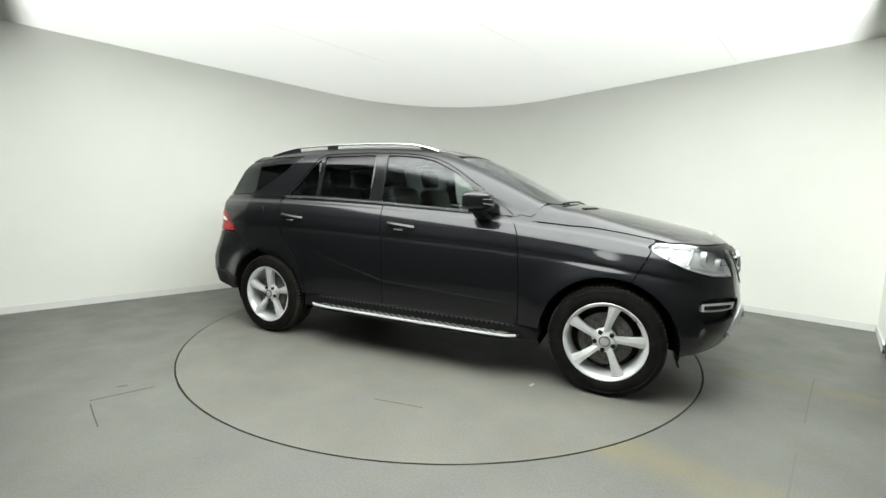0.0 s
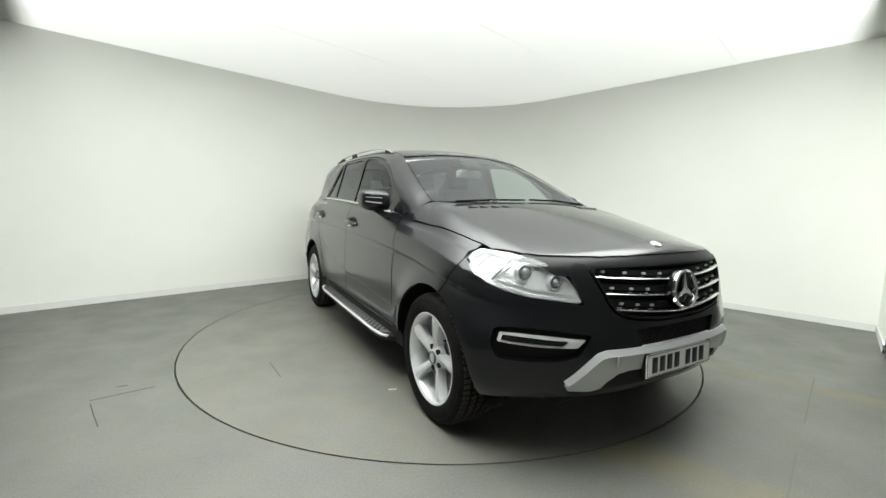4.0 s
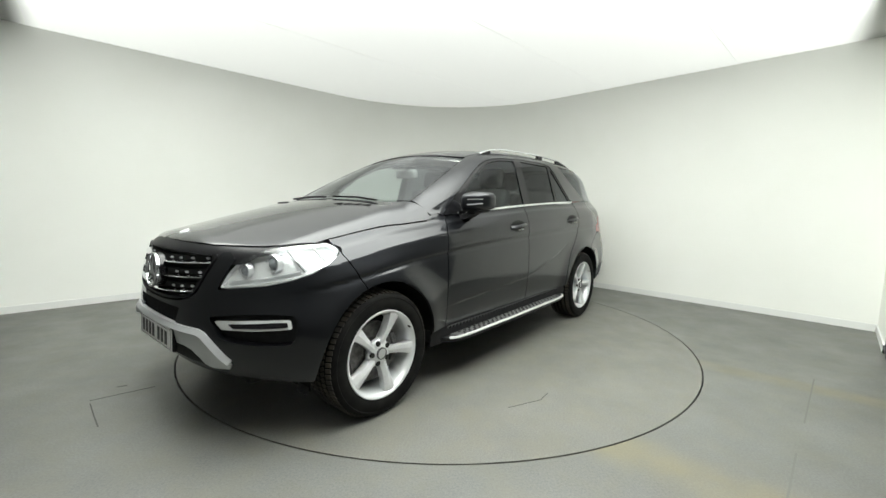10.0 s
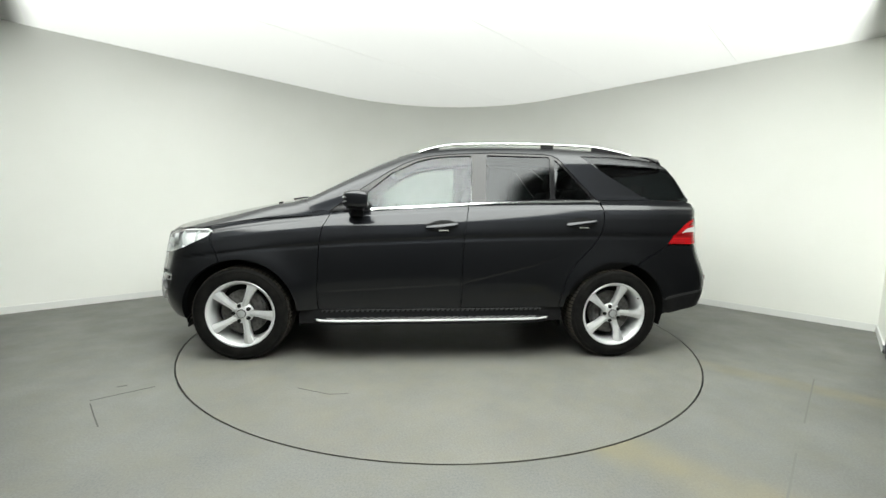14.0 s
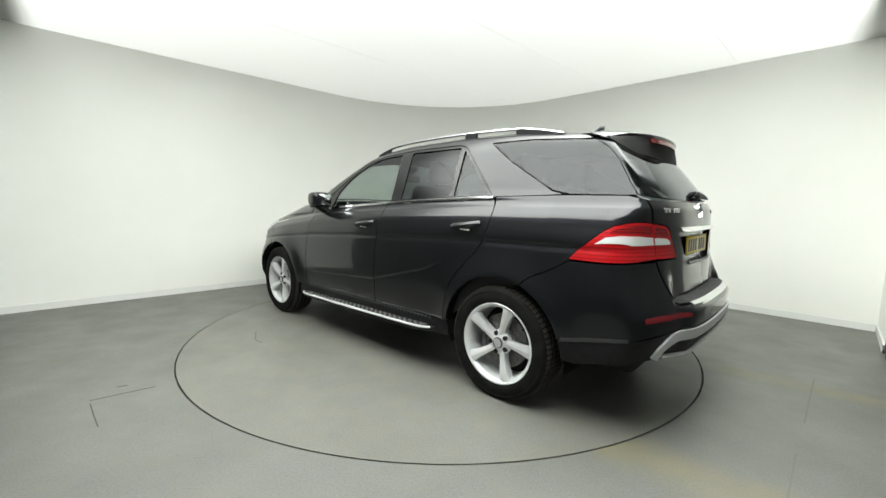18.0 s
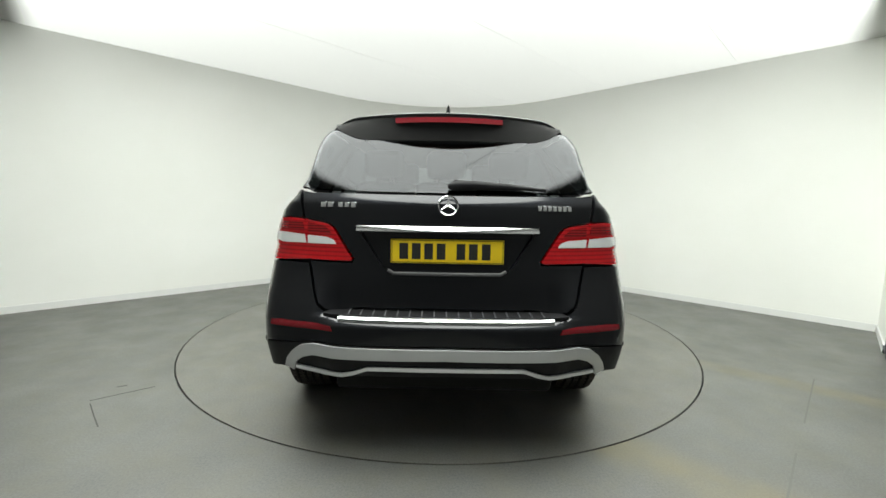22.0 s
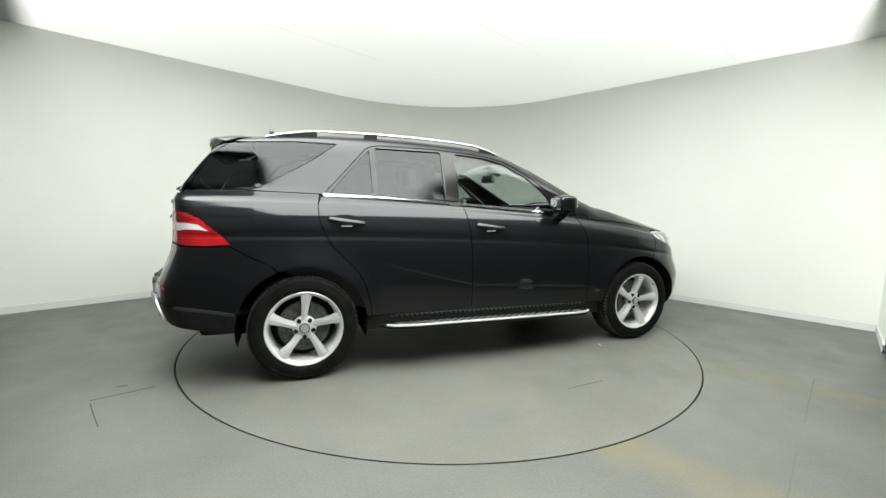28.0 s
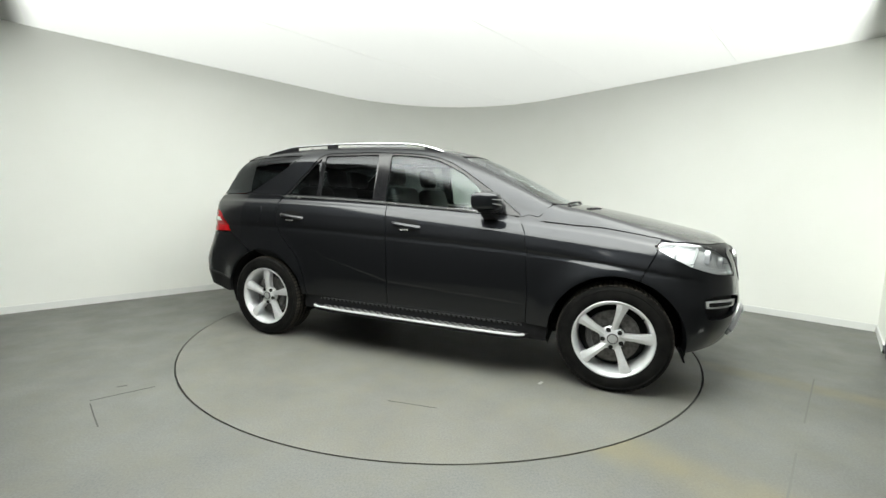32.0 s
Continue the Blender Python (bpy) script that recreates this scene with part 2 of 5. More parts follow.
split = Vector(RIGHT).lerp(Vector(NEAR), 0.14)
v, f = strip([Vector(RIGHT), split], 0.15, 0.0, HEIGHT + 0.1)
tagged(mesh_ob("wall_near_right", v, f, WALLPAINT), "plain white painted wall", "wall", kind="structure")
v, f = strip([Vector(RIGHT), split], -0.012, 0.0, 0.075)
tagged(mesh_ob("baseboard_2", v, f, TRIM), "low white skirting board", "baseboard", kind="structure")
v, f = strip([split, Vector(NEAR)], 0.15, 0.0, HEIGHT + 0.1)
tagged(mesh_ob("door_1", v, f, DOORSKIN), "wide grey entrance door for cars", "door", kind="structure")
outline = [(-5.2, 0.05), (0.0, -5.3), (5.2, 0.03), (0.04, 5.2)]
v, f = prism(outline, HEIGHT, HEIGHT + 0.12)
ceiling = tagged(mesh_ob("ceiling", v, f, GLOW), "white luminous membrane ceiling stretched in wide strips", "ceiling", kind="structure")
# welded seams between the membrane's strips
for off_v in (-1.36, 0.165, 1.74):
    a, b = Vector((off_v / 2**0.5 - 2.1, -off_v / 2**0.5 - 2.1)), Vector((off_v / 2**0.5 + 2.15, -off_v / 2**0.5 + 2.15))
    v, f = strip([a, b], 0.006, HEIGHT - 0.003, HEIGHT - 0.0005)
    tagged(mesh_ob("ceiling_seam", v, f, SEAM), "fine welded seam in the ceiling membrane", "seam", kind="structure")

# floor with a round pit for the turntable
TABLE_R = 2.2535
n = 160
ring = [(math.cos(2 * math.pi * i / n), math.sin(2 * math.pi * i / n)) for i in range(n)]


def to_square(c, s):
    k = 5.6 / (abs(c) + abs(s))
    return c * k, s * k


v = [(c * (TABLE_R + 0.007), s * (TABLE_R + 0.007), 0) for c, s in ring] + [(*to_square(c, s), 0) for c, s in ring] + [(c * (TABLE_R + 0.007), s * (TABLE_R + 0.007), -0.12) for c, s in ring] + [(0, 0, -0.12)]
f = [(i, n + i, n + (i + 1) % n, (i + 1) % n) for i in range(n)] + [(i, (i + 1) % n, 2 * n + (i + 1) % n, 2 * n + i) for i in range(n)] + [(2 * n + i, 2 * n + (i + 1) % n, 3 * n) for i in range(n)]
floor = tagged(mesh_ob("floor", v, f, FLOORPAINT), "grey speckled vinyl floor with tyre stains and a round turntable pit", "floor", kind="structure")

turntable = tagged(new("turntable"), "round grey turntable flush with the studio floor, carrying the car", "turntable")
bm = bmesh.new()
bmesh.ops.create_cone(bm, cap_ends=True, segments=n, radius1=TABLE_R - 0.004, radius2=TABLE_R - 0.004, depth=0.08)
bmesh.ops.translate(bm, verts=bm.verts, vec=(0, 0, -0.04))
part("disc", bm, TABLEPAINT, turntable)


def mark(points, width, mat, name, parent=None):
    v, f = strip([Vector(q) for q in points], width, 0.0004, 0.0012)
    return mesh_ob(name, v, f, mat, parent)


for pts, w in (([(-2.09, -1.71), (-1.97, -1.61), (-1.84, -1.505)], 0.009), ([(-2.06, -1.745), (-1.93, -1.875), (-1.81, -1.99)], 0.007), ([(-2.075, -1.52), (-2.025, -1.50)], 0.012), ([(2.72, -1.19), (2.1, -1.815)], 0.008), ([(1.80, -2.11), (1.46, -2.46)], 0.009)):
    tagged(mark(pts, w, FAINT if pts[0][0] > 0 else MARK, "floor_mark"), "dark joint line worn into the vinyl floor", "floor mark", kind="structure")
for pts, w in (([(0.62, -1.40), (0.655, -1.36)], 0.02), ([(1.35, 1.05), (1.52, 0.86)], 0.006), ([(1.35, 1.05), (1.25, 1.09)], 0.006), ([(-0.4, -1.62), (-0.1, -1.72)], 0.006)):
    mark(pts, w, SCUFF if w > 0.01 else MARK, "scuff_mark", turntable)

# white guide posts at the entrance, on the floor against the wall
def guide_post(x, y, h):
    bm = bmesh.new()
    r = bmesh.ops.create_cube(bm, size=1.0, matrix=Matrix.Translation((x, y, h / 2)) @ pose(0, 0, 0, 0, 0, 45) @ Matrix.Diagonal((0.16, 0.09, h, 1)))
    bmesh.ops.bevel(bm, geom=bm.edges[:], offset=0.02, segments=3, profile=0.5, affect="EDGES")
    ob = part("guide_post", bm, TRIM, None)
    return tagged(ob, "short white guide post against the entrance wall", "post", group="entrance posts")


guide_post(3.43, -1.09, 0.10)
guide_post(2.435, -2.02, 0.14)
# ---- the car's form: one closed shape, car space (x ahead, y to its left, z up; origin between the axles) ----
AXLE, HUBZ = 1.4575, 0.357


TABLES = {}


def curve(v, knots):
    """Smooth (monotone cubic) curve through knots (v, value), from a fine table."""
    key = id(knots)
    if key not in TABLES:
        kx, ky = np.array(knots, float).T
        h, d = np.diff(kx), np.diff(ky) / np.diff(kx)
        m = np.zeros_like(kx)
        w1, w2 = 2 * h[1:] + h[:-1], h[1:] + 2 * h[:-1]
        with np.errstate(divide="ignore", invalid="ignore"):
            m[1:-1] = np.where(d[:-1] * d[1:] > 0, (w1 + w2) / (w1 / d[:-1] + w2 / d[1:]), 0)
        m[0], m[-1] = d[0], d[-1]
        g = np.linspace(kx[0], kx[-1], 3000)
        i = np.clip(np.searchsorted(kx, g) - 1, 0, len(h) - 1)
        t = (g - kx[i]) / h[i]
        TABLES[key] = (g, (1 + 2 * t) * (1 - t) ** 2 * ky[i] + t * (1 - t) ** 2 * h[i] * m[i] + t * t * (3 - 2 * t) * ky[i + 1] + t * t * (t - 1) * h[i] * m[i + 1])
    return np.interp(v, *TABLES[key])


def smax(a, b, k):
    h = np.clip(k - np.abs(a - b), 0, None) / k
    return np.maximum(a, b) + h * h * k / 4


BELT = [(-2.6, 1.268), (-2.1, 1.266), (-1.31, 1.258), (-0.73, 1.238), (-0.27, 1.214), (0.13, 1.188), (0.51, 1.16), (0.75, 1.14), (1.0, 1.11), (1.3, 1.075), (1.8, 0.985), (2.1, 0.92), (2.5, 0.85)]
SECTION = [(-0.3, 0.80), (0.0, 0.885), (0.1, 0.906), (0.25, 0.924), (0.4, 0.930), (0.55, 0.927), (0.68, 0.917), (0.718, 0.909), (0.728, 0.912), (0.74, 0.915), (0.845, 0.898), (0.862, 0.893), (0.925, 0.866), (0.94, 0.858), (0.958, 0.843), (0.975, 0.834), (1.0, 0.827), (1.06, 0.806), (1.42, 0.692), (1.6, 0.62), (2.2, 0.3)]
CENTRE = [(-2.6, 1.60), (-2.05, 1.662), (-1.7, 1.703), (-1.3, 1.727), (-0.8, 1.737), (-0.3, 1.726), (0.0, 1.705), (0.2, 1.67), (0.4, 1.605), (0.6, 1.515), (0.85, 1.385), (1.03, 1.285), (1.12, 1.246), (1.25, 1.226), (1.5, 1.180), (1.8, 1.114), (2.0, 1.066), (2.14, 1.028), (2.22, 0.987), (2.6, 0.72)]
CROWN = [(-2.6, 0.16), (-2.0, 0.15), (-1.3, 0.10), (-0.4, 0.10), (0.1, 0.13), (0.4, 0.18), (0.9, 0.14), (1.15, 0.08), (1.5, 0.13), (1.9, 0.17), (2.3, 0.2)]
NOSE = [(0.2, 1.97), (0.33, 2.21), (0.40, 2.255), (0.47, 2.28), (0.60, 2.297), (0.66, 2.292), (0.80, 2.276), (0.92, 2.248), (1.0, 2.20), (1.1, 2.05), (1.3, 1.6)]
TAIL = [(0.2, -2.20), (0.38, -2.37), (0.46, -2.425), (0.56, -2.452), (0.665, -2.455), (0.69, -2.435), (0.712, -2.342), (0.85, -2.328), (1.0, -2.316), (1.12, -2.314), (1.2, -2.308), (1.26, -2.275), (1.32, -2.235), (1.55, -2.045), (1.66, -1.94), (1.8, -1.78)]


TAIL_CORNER = [(0.2, -2.20), (0.38, -2.37), (0.46, -2.405), (0.56, -2.43), (0.64, -2.428), (0.72, -2.40), (0.80, -2.365), (0.90, -2.332), (1.0, -2.318), (1.12, -2.314), (1.2, -2.308), (1.26, -2.275), (1.32, -2.235), (1.55, -2.045), (1.66, -1.94), (1.8, -1.78)]


BLEND = [(-2.5, 0.12), (-1.9, 0.12), (0.2, 0.13), (0.9, 0.10), (1.3, 0.09), (2.3, 0.10)]
BOW = [(0.2, 0.41), (0.6, 0.435), (0.76, 0.52), (1.2, 0.585)]


def solid(x, y, z):
    """Below 0 inside the body, 0 on its skin."""
    y = np.abs(y)
    zb = curve(x, BELT)
    s = np.where(z < zb, (z - 0.3) / (zb - 0.3), 1 + (z - zb))
    w = curve(s, SECTION)
    w = w - np.where(z > zb - 0.1, 1, 0) * np.clip((z - zb + 0.1) / 0.15, 0, 1) * (0.040 * np.clip(-x - 1.0, 0, None) ** 1.6 + 0.03 * np.clip(x - 0.2, 0, 1.0) ** 2)
    for a in (AXLE, -AXLE):
        r = np.hypot(x - a, z - HUBZ)
        w = w + (0.036 if a > 0 else 0.030) * np.exp(-(((r - 0.40) / 0.12) ** 2)) * np.clip((z - 0.2) / 0.2, 0, 1)
    w = w - 0.10 * np.clip(-x - 1.6, 0, None) ** 2 - 0.10 * np.clip(-x - 1.75, 0, None) * np.clip((z - 0.75) / 0.35, 0, 1) 
    low = np.interp(x, [-1.05, -0.8, -0.2, 0.95], [0.86, 0.755, 0.60, 0.53])
    dip = np.clip(low - z, 0, None)
    w = w - 0.005 * np.clip(dip / 0.012, 0, 1) * np.exp(-dip / 0.07) * np.clip((0.95 - x) / 0.2, 0, 1) * np.clip((x + 1.05) / 0.2, 0, 1)
    side = y - w
    front = x - (curve(z, NOSE) - curve(z, BOW) * y**2.87)
    wide = np.clip((y - 0.475) / 0.13, 0, 1)
    wide = wide * wide * (3 - 2 * wide)
    back = (curve(z, TAIL) * (1 - wide) + curve(z, TAIL_CORNER) * wide + (0.267 - 0.10 * np.clip((z - 1.12) / 0.40, 0, 1)) * y**3.15) - x
    top = z - (curve(x, CENTRE) - curve(x, CROWN) * y**2)
    f = smax(side, top, curve(x, BLEND))
    f = smax(f, front, 0.10 - 0.055 * np.clip((z - 0.86) / 0.08, 0, 1))
    f = smax(f, back, 0.08 - 0.05 * np.clip((z - 1.15) / 0.12, 0, 1))
    return smax(f, 0.24 - z, 0.05)


def cast(origin, way, far=3.0):
    """Where rays from inside the body leave it."""
    o, d = np.broadcast_arrays(np.asarray(origin, float), np.asarray(way, float))
    lo, hi = np.zeros(len(o)), np.full(len(o), far)
    for _ in range(34):
        m = (lo + hi) / 2
        p = o + d * m[:, None]
        out = solid(*p.T) > 0
        lo, hi = np.where(out, lo, m), np.where(out, m, hi)
    return o + d * hi[:, None]


def skin_normal(p):
    e = 2e-3
    g = np.stack([solid(*(p + e * a).T) - solid(*(p - e * a).T) for a in np.eye(3)], 1)
    return g / np.linalg.norm(g, axis=1)[:, None]


# ---- panels: patches of the skin, cut out along their seams ----
from mathutils.geometry import delaunay_2d_cdt

RAD_Z, CYL_X = 0.80, 1.30
NATIVE = {
    "s": lambda a: cast(np.stack([a[:, 0], 0 * a[:, 0], a[:, 1]], 1), (0.0, 1.0, 0.0)),
    "f": lambda a: cast(np.stack([0 * a[:, 0] + 1.0, a[:, 0], a[:, 1]], 1), (1.0, 0.0, 0.0)),
    "r": lambda a: cast(np.stack([0 * a[:, 0] - 1.0, a[:, 0], a[:, 1]], 1), (-1.0, 0.0, 0.0)),
    "t": lambda a: cast(np.stack([a[:, 0], a[:, 1], 0 * a[:, 0] + 0.8], 1), (0.0, 0.0, 1.0)),
    "p": lambda a: from_uv("cylf" if a[:, 0].mean() > 0 else "cylr", to_uv("cylf" if a[:, 0].mean() > 0 else "cylr", a)),
}


def to_uv(kind, p):
    if kind == "side":
        return p[:, [0, 2]]
    if kind == "top":
        return p[:, [0, 1]]
    if kind in ("front", "rear"):
        return p[:, [1, 2]]
    if kind == "rad":
        return np.stack([p[:, 0], 0.9 * np.arctan2(p[:, 2] - RAD_Z, p[:, 1])], 1)
    if kind == "belt":
        zb = curve(p[:, 0], BELT)
        return np.stack([p[:, 0], np.where(p[:, 2] < zb, 0.9 * (p[:, 2] - 0.3) / (zb - 0.3), 0.9 + p[:, 2] - zb)], 1)
    sx = 1 if kind == "cylf" else -1
    return np.stack([0.95 * np.arctan2(p[:, 1], sx * p[:, 0] - CYL_X), p[:, 2]], 1)


def from_uv(kind, q):
    if kind == "side":
        return NATIVE["s"](q)
    if kind == "top":
        return NATIVE["t"](q)
    if kind in ("front", "rear"):
        return NATIVE[kind[0]](q)
    zero = 0 * q[:, 0]
    if kind == "belt":
        zb = curve(q[:, 0], BELT)
        return NATIVE["s"](np.stack([q[:, 0], np.where(q[:, 1] < 0.9, 0.3 + q[:, 1] / 0.9 * (zb - 0.3), zb + q[:, 1] - 0.9)], 1))
    if kind == "rad":
        a = q[:, 1] / 0.9
        return cast(np.stack([q[:, 0], zero, zero + RAD_Z], 1), np.stack([zero, np.cos(a), np.sin(a)], 1))
    sx, a = 1 if kind == "cylf" else -1, q[:, 0] / 0.95
    return cast(np.stack([zero + sx * CYL_X, zero, q[:, 1]], 1), np.stack([sx * np.cos(a), np.sin(a), zero], 1))


def dense(pts, step=0.02, closed=False):
    pts = [np.array(p, float) for p in pts]
    if closed:
        pts = pts + [pts[0]]
    out = []
    for a, b in zip(pts, pts[1:]):
        n = max(1, int(np.ceil(np.linalg.norm(b - a) / step)))
        out += [a + (b - a) * i / n for i in range(n)]
    return np.array(out + ([] if closed else [pts[-1]]))


def rounded(pts, r, closed=True, steps=4):
    """A plane outline with its corners rounded by about r."""
    pts, n, out = [np.array(p, float) for p in pts], len(pts), []
    for i, p in enumerate(pts):
        if not closed and i in (0, n - 1):
            out.append(p)
            continue
        a, b = pts[i - 1] - p, pts[(i + 1) % n] - p
        la, lb = np.linalg.norm(a), np.linalg.norm(b)
        ta, tb = p + a / la * min(r, la * 0.45), p + b / lb * min(r, lb * 0.45)
        for k in range(steps + 1):
            t = k / steps
            out.append((1 - t) ** 2 * ta + 2 * t * (1 - t) * p + t * t * tb)
    return out


def seam(*segments, step=0.02):
    """A closed outline on the skin, from runs given in side (x, z), front or rear (y, z), top (x, y) or space."""
    return np.concatenate([NATIVE[k](dense(pts, step)) for k, pts in segments])


def both(half):
    """A left half outline, from the middle to the middle, closed over both sides."""
    return np.concatenate([half, (half * [1, -1, 1])[::-1]])


def inset_loop(q, d):
    """Moves a plane outline inwards by d (outwards for less than 0)."""
    keep = [i for i in range(len(q)) if np.linalg.norm(q[i] - q[i - 1]) > 1e-4]
    q = q[keep]
    area = 0.5 * np.sum(q[:, 0] * np.roll(q[:, 1], -1) - q[:, 1] * np.roll(q[:, 0], -1))
    if area < 0:
        q = q[::-1]
    t = np.roll(q, -1, 0) - np.roll(q, 1, 0)
    t /= np.linalg.norm(t, axis=1)[:, None] + 1e-12
    return q + np.stack([-t[:, 1], t[:, 0]], 1) * d


def within(q, loop):
    x, y = q[:, 0], q[:, 1]
    hit = np.zeros(len(q), bool)
    for (ax, ay), (bx, by) in zip(loop, np.roll(loop, -1, 0)):
        cross = (ay > y) != (by > y)
        with np.errstate(divide="ignore", invalid="ignore"):
            hit ^= cross & (x < (bx - ax) * (y - ay) / (by - ay + 1e-15) + ax)
    return hit


def panel(name, mat, parent, loop, holes=(), kind="rad", off=0.0, rim=0.018, step=0.03, inset=0.0032, side=1, label="", fine=None):
    """A thick patch of the skin inside an outline, pushed out by off, with its edge turned in by rim."""
    loops = [inset_loop(to_uv(kind, loop), inset)] + [inset_loop(to_uv(kind, h), -inset) for h in holes]
    lo, hi = loops[0].min(0), loops[0].max(0)
    gx, gy = np.meshgrid(np.arange(lo[0] + step / 2, hi[0], step), np.arange(lo[1] + (fine or step) / 2, hi[1], fine or step))
    grid = np.stack([gx.ravel(), gy.ravel()], 1)
    ok = within(grid, loops[0])
    for h in loops[1:]:
        ok &= ~within(grid, h)
    edge = np.concatenate(loops)
    grid = grid[ok]
    if len(grid):
        near = np.concatenate([np.min(np.abs(g[:, None, :] - edge[None]).max(2), axis=1) for g in np.array_split(grid, max(1, len(grid) // 1000))])
        grid = grid[near > (fine or step) * 0.35]
    verts = [Vector(q) for q in np.concatenate([edge, grid])]
    edges, base = [], 0
    for q in loops:
        edges += [(base + i, base + (i + 1) % len(q)) for i in range(len(q))]
        base += len(q)
    out_v, _, out_f, *_ = delaunay_2d_cdt(verts, edges, [], 0, 1e-6)
    q = np.array([tuple(v) for v in out_v])
    tri = np.array([f for f in out_f if len(f) == 3])
    mid = q[tri].mean(1)
    ok = within(mid, loops[0])
    for h in loops[1:]:
        ok &= ~within(mid, h)
    tri = tri[ok]
    p = from_uv(kind, q)
    nrm = skin_normal(p)
    p = p + nrm * off
    flat = np.cross(p[tri[:, 1]] - p[tri[:, 0]], p[tri[:, 2]] - p[tri[:, 0]])
    if np.sum(flat * nrm[tri[:, 0]]) < 0:
        tri = tri[:, ::-1]
    count = {}
    for t in tri:
        for e in ((t[0], t[1]), (t[1], t[2]), (t[2], t[0])):
            count[tuple(sorted(e))] = e if tuple(sorted(e)) not in count else None
    border = [e for e in count.values() if e is not None]
    faces = [tuple(t) for t in tri]
    normals = [tuple(v) for v in nrm]
    pts = list(p)
    if rim:
        top, low = {}, {}
        for i, j in border:
            for k in (i, j):
                if k not in top:
                    top[k] = len(pts)
                    pts.append(p[k])
                    low[k] = len(pts)
                    pts.append(p[k] - nrm[k] * rim)
                    normals += [(0, 0, 0), (0, 0, 0)]
            faces.append((top[j], top[i], low[i], low[j]))
    pts = np.array(pts) * [1, side, 1]
    if side < 0:
        faces = [f[::-1] for f in faces]
        normals = [(x, -y, z) for x, y, z in normals]
    ob = mesh_ob(name, pts, faces, mat, parent, label, smooth=True)
    ob.data.normals_split_custom_set_from_vertices(normals)
    return ob


# ---- small solids ----
def box(bm, size, at, bevel=0.0, turn=None, segments=2):
    m = Matrix.Translation(at) @ (turn or Matrix()) @ Matrix.Diagonal((*size, 1))
    r = bmesh.ops.create_cube(bm, size=1.0, matrix=m)
    if bevel:
        es = list({e for v in r["verts"] for e in v.link_edges})
        bmesh.ops.bevel(bm, geom=es, offset=bevel, segments=segments, profile=0.5, affect="EDGES")


def rod(bm, a, b, r, segments=12, r2=None):
    a, b = Vector(a), Vector(b)
    m = Matrix.Translation((a + b) / 2) @ (b - a).to_track_quat("Z", "Y").to_matrix().to_4x4()
    bmesh.ops.create_cone(bm, cap_ends=True, segments=segments, radius1=r, radius2=r if r2 is None else r2, depth=(b - a).length, matrix=m)


def sweep(bm, path, shape, up=(0, 0, 1), closed=False):
    """Sweeps a plane outline (across, upwards) along a path."""
    rings, n = [], len(path)
    for i, q in enumerate(path):
        a, b = Vector(path[max(i - 1, 0)]), Vector(path[min(i + 1, n - 1)])
        if closed:
            a, b = Vector(path[i - 1]), Vector(path[(i + 1) % n])
        d = (b - a).normalized()
        across = d.cross(Vector(up)).normalized()
        high = across.cross(d)
        s = shape(i / max(n - 1, 1)) if callable(shape) else shape
        rings.append([bm.verts.new(Vector(q) + across * u + high * w) for u, w in s])
    k = len(rings[0])
    for i in range(n if closed else n - 1):
        r, t = rings[i], rings[(i + 1) % n]
        for j in range(k):
            bm.faces.new((r[j], r[(j + 1) % k], t[(j + 1) % k], t[j]))
    if not closed:
        bm.faces.new(rings[0])
        bm.faces.new(rings[-1][::-1])


def lathe(bm, profile, segments=64, m=None):
    """Turns a profile of (radius, along y) round the y axis."""
    rings = []
    for k in range(segments):
        c, s = math.cos(2 * math.pi * k / segments), math.sin(2 * math.pi * k / segments)
        rings.append([bm.verts.new((m or Matrix()) @ Vector((r * c, y, r * s))) for r, y in profile])
    for k in range(segments):
        a, b = rings[k], rings[(k + 1) % segments]
        for j in range(len(profile) - 1):
            bm.faces.new((a[j], a[j + 1], b[j + 1], b[j]))


def oval(w, h, n=10):
    return [(w * math.cos(2 * math.pi * i / n), h * math.sin(2 * math.pi * i / n)) for i in range(n)]


def mirrored(bm, side):
    if side < 0:
        bmesh.ops.scale(bm, vec=(1, -1, 1), verts=bm.verts)
        bmesh.ops.reverse_faces(bm, faces=bm.faces)
    return bm


def arc(cx, cz, r, a0, a1, n=18):
    return [(cx + r * math.cos(radians(a0 + (a1 - a0) * i / n)), cz + r * math.sin(radians(a0 + (a1 - a0) * i / n))) for i in range(n + 1)]


# ---- the car ----
car = tagged(new("car"), "black metallic five-door sport utility car with silver wheels", "car")

# seams in the side view
GAP_F = [(0.80, 1.128), (0.852, 1.027), (0.873, 0.906), (0.882, 0.742), (0.890, 0.574), (0.885, 0.392)]
GAP_M = [(-0.272, 1.208), (-0.262, 1.15), (-0.237, 1.003), (-0.221, 0.75), (-0.216, 0.402)]
GAP_R = [(-1.335, 1.250), (-1.357, 1.19), (-1.352, 1.10), (-1.325, 1.01), (-1.282, 0.933), (-1.20, 0.845), (-1.115, 0.76), (-1.06, 0.67), (-1.03, 0.58), (-1.012, 0.50), (-1.0, 0.412)]
DLO = [(0.812, 1.137), (0.796, 1.154), (0.657, 1.262), (0.51, 1.364), (0.352, 1.468), (0.245, 1.53), (0.136, 1.573), (0.0, 1.603), (-0.128, 1.618), (-0.486, 1.638), (-0.90, 1.636), (-0.965, 1.626), (-1.013, 1.600), (-1.148, 1.449), (-1.318, 1.262)]
HOOD_SIDE = [(0.94, 0.822), (1.203, 0.81), (1.447, 0.797), (1.64, 0.786), (1.715, 0.779)]
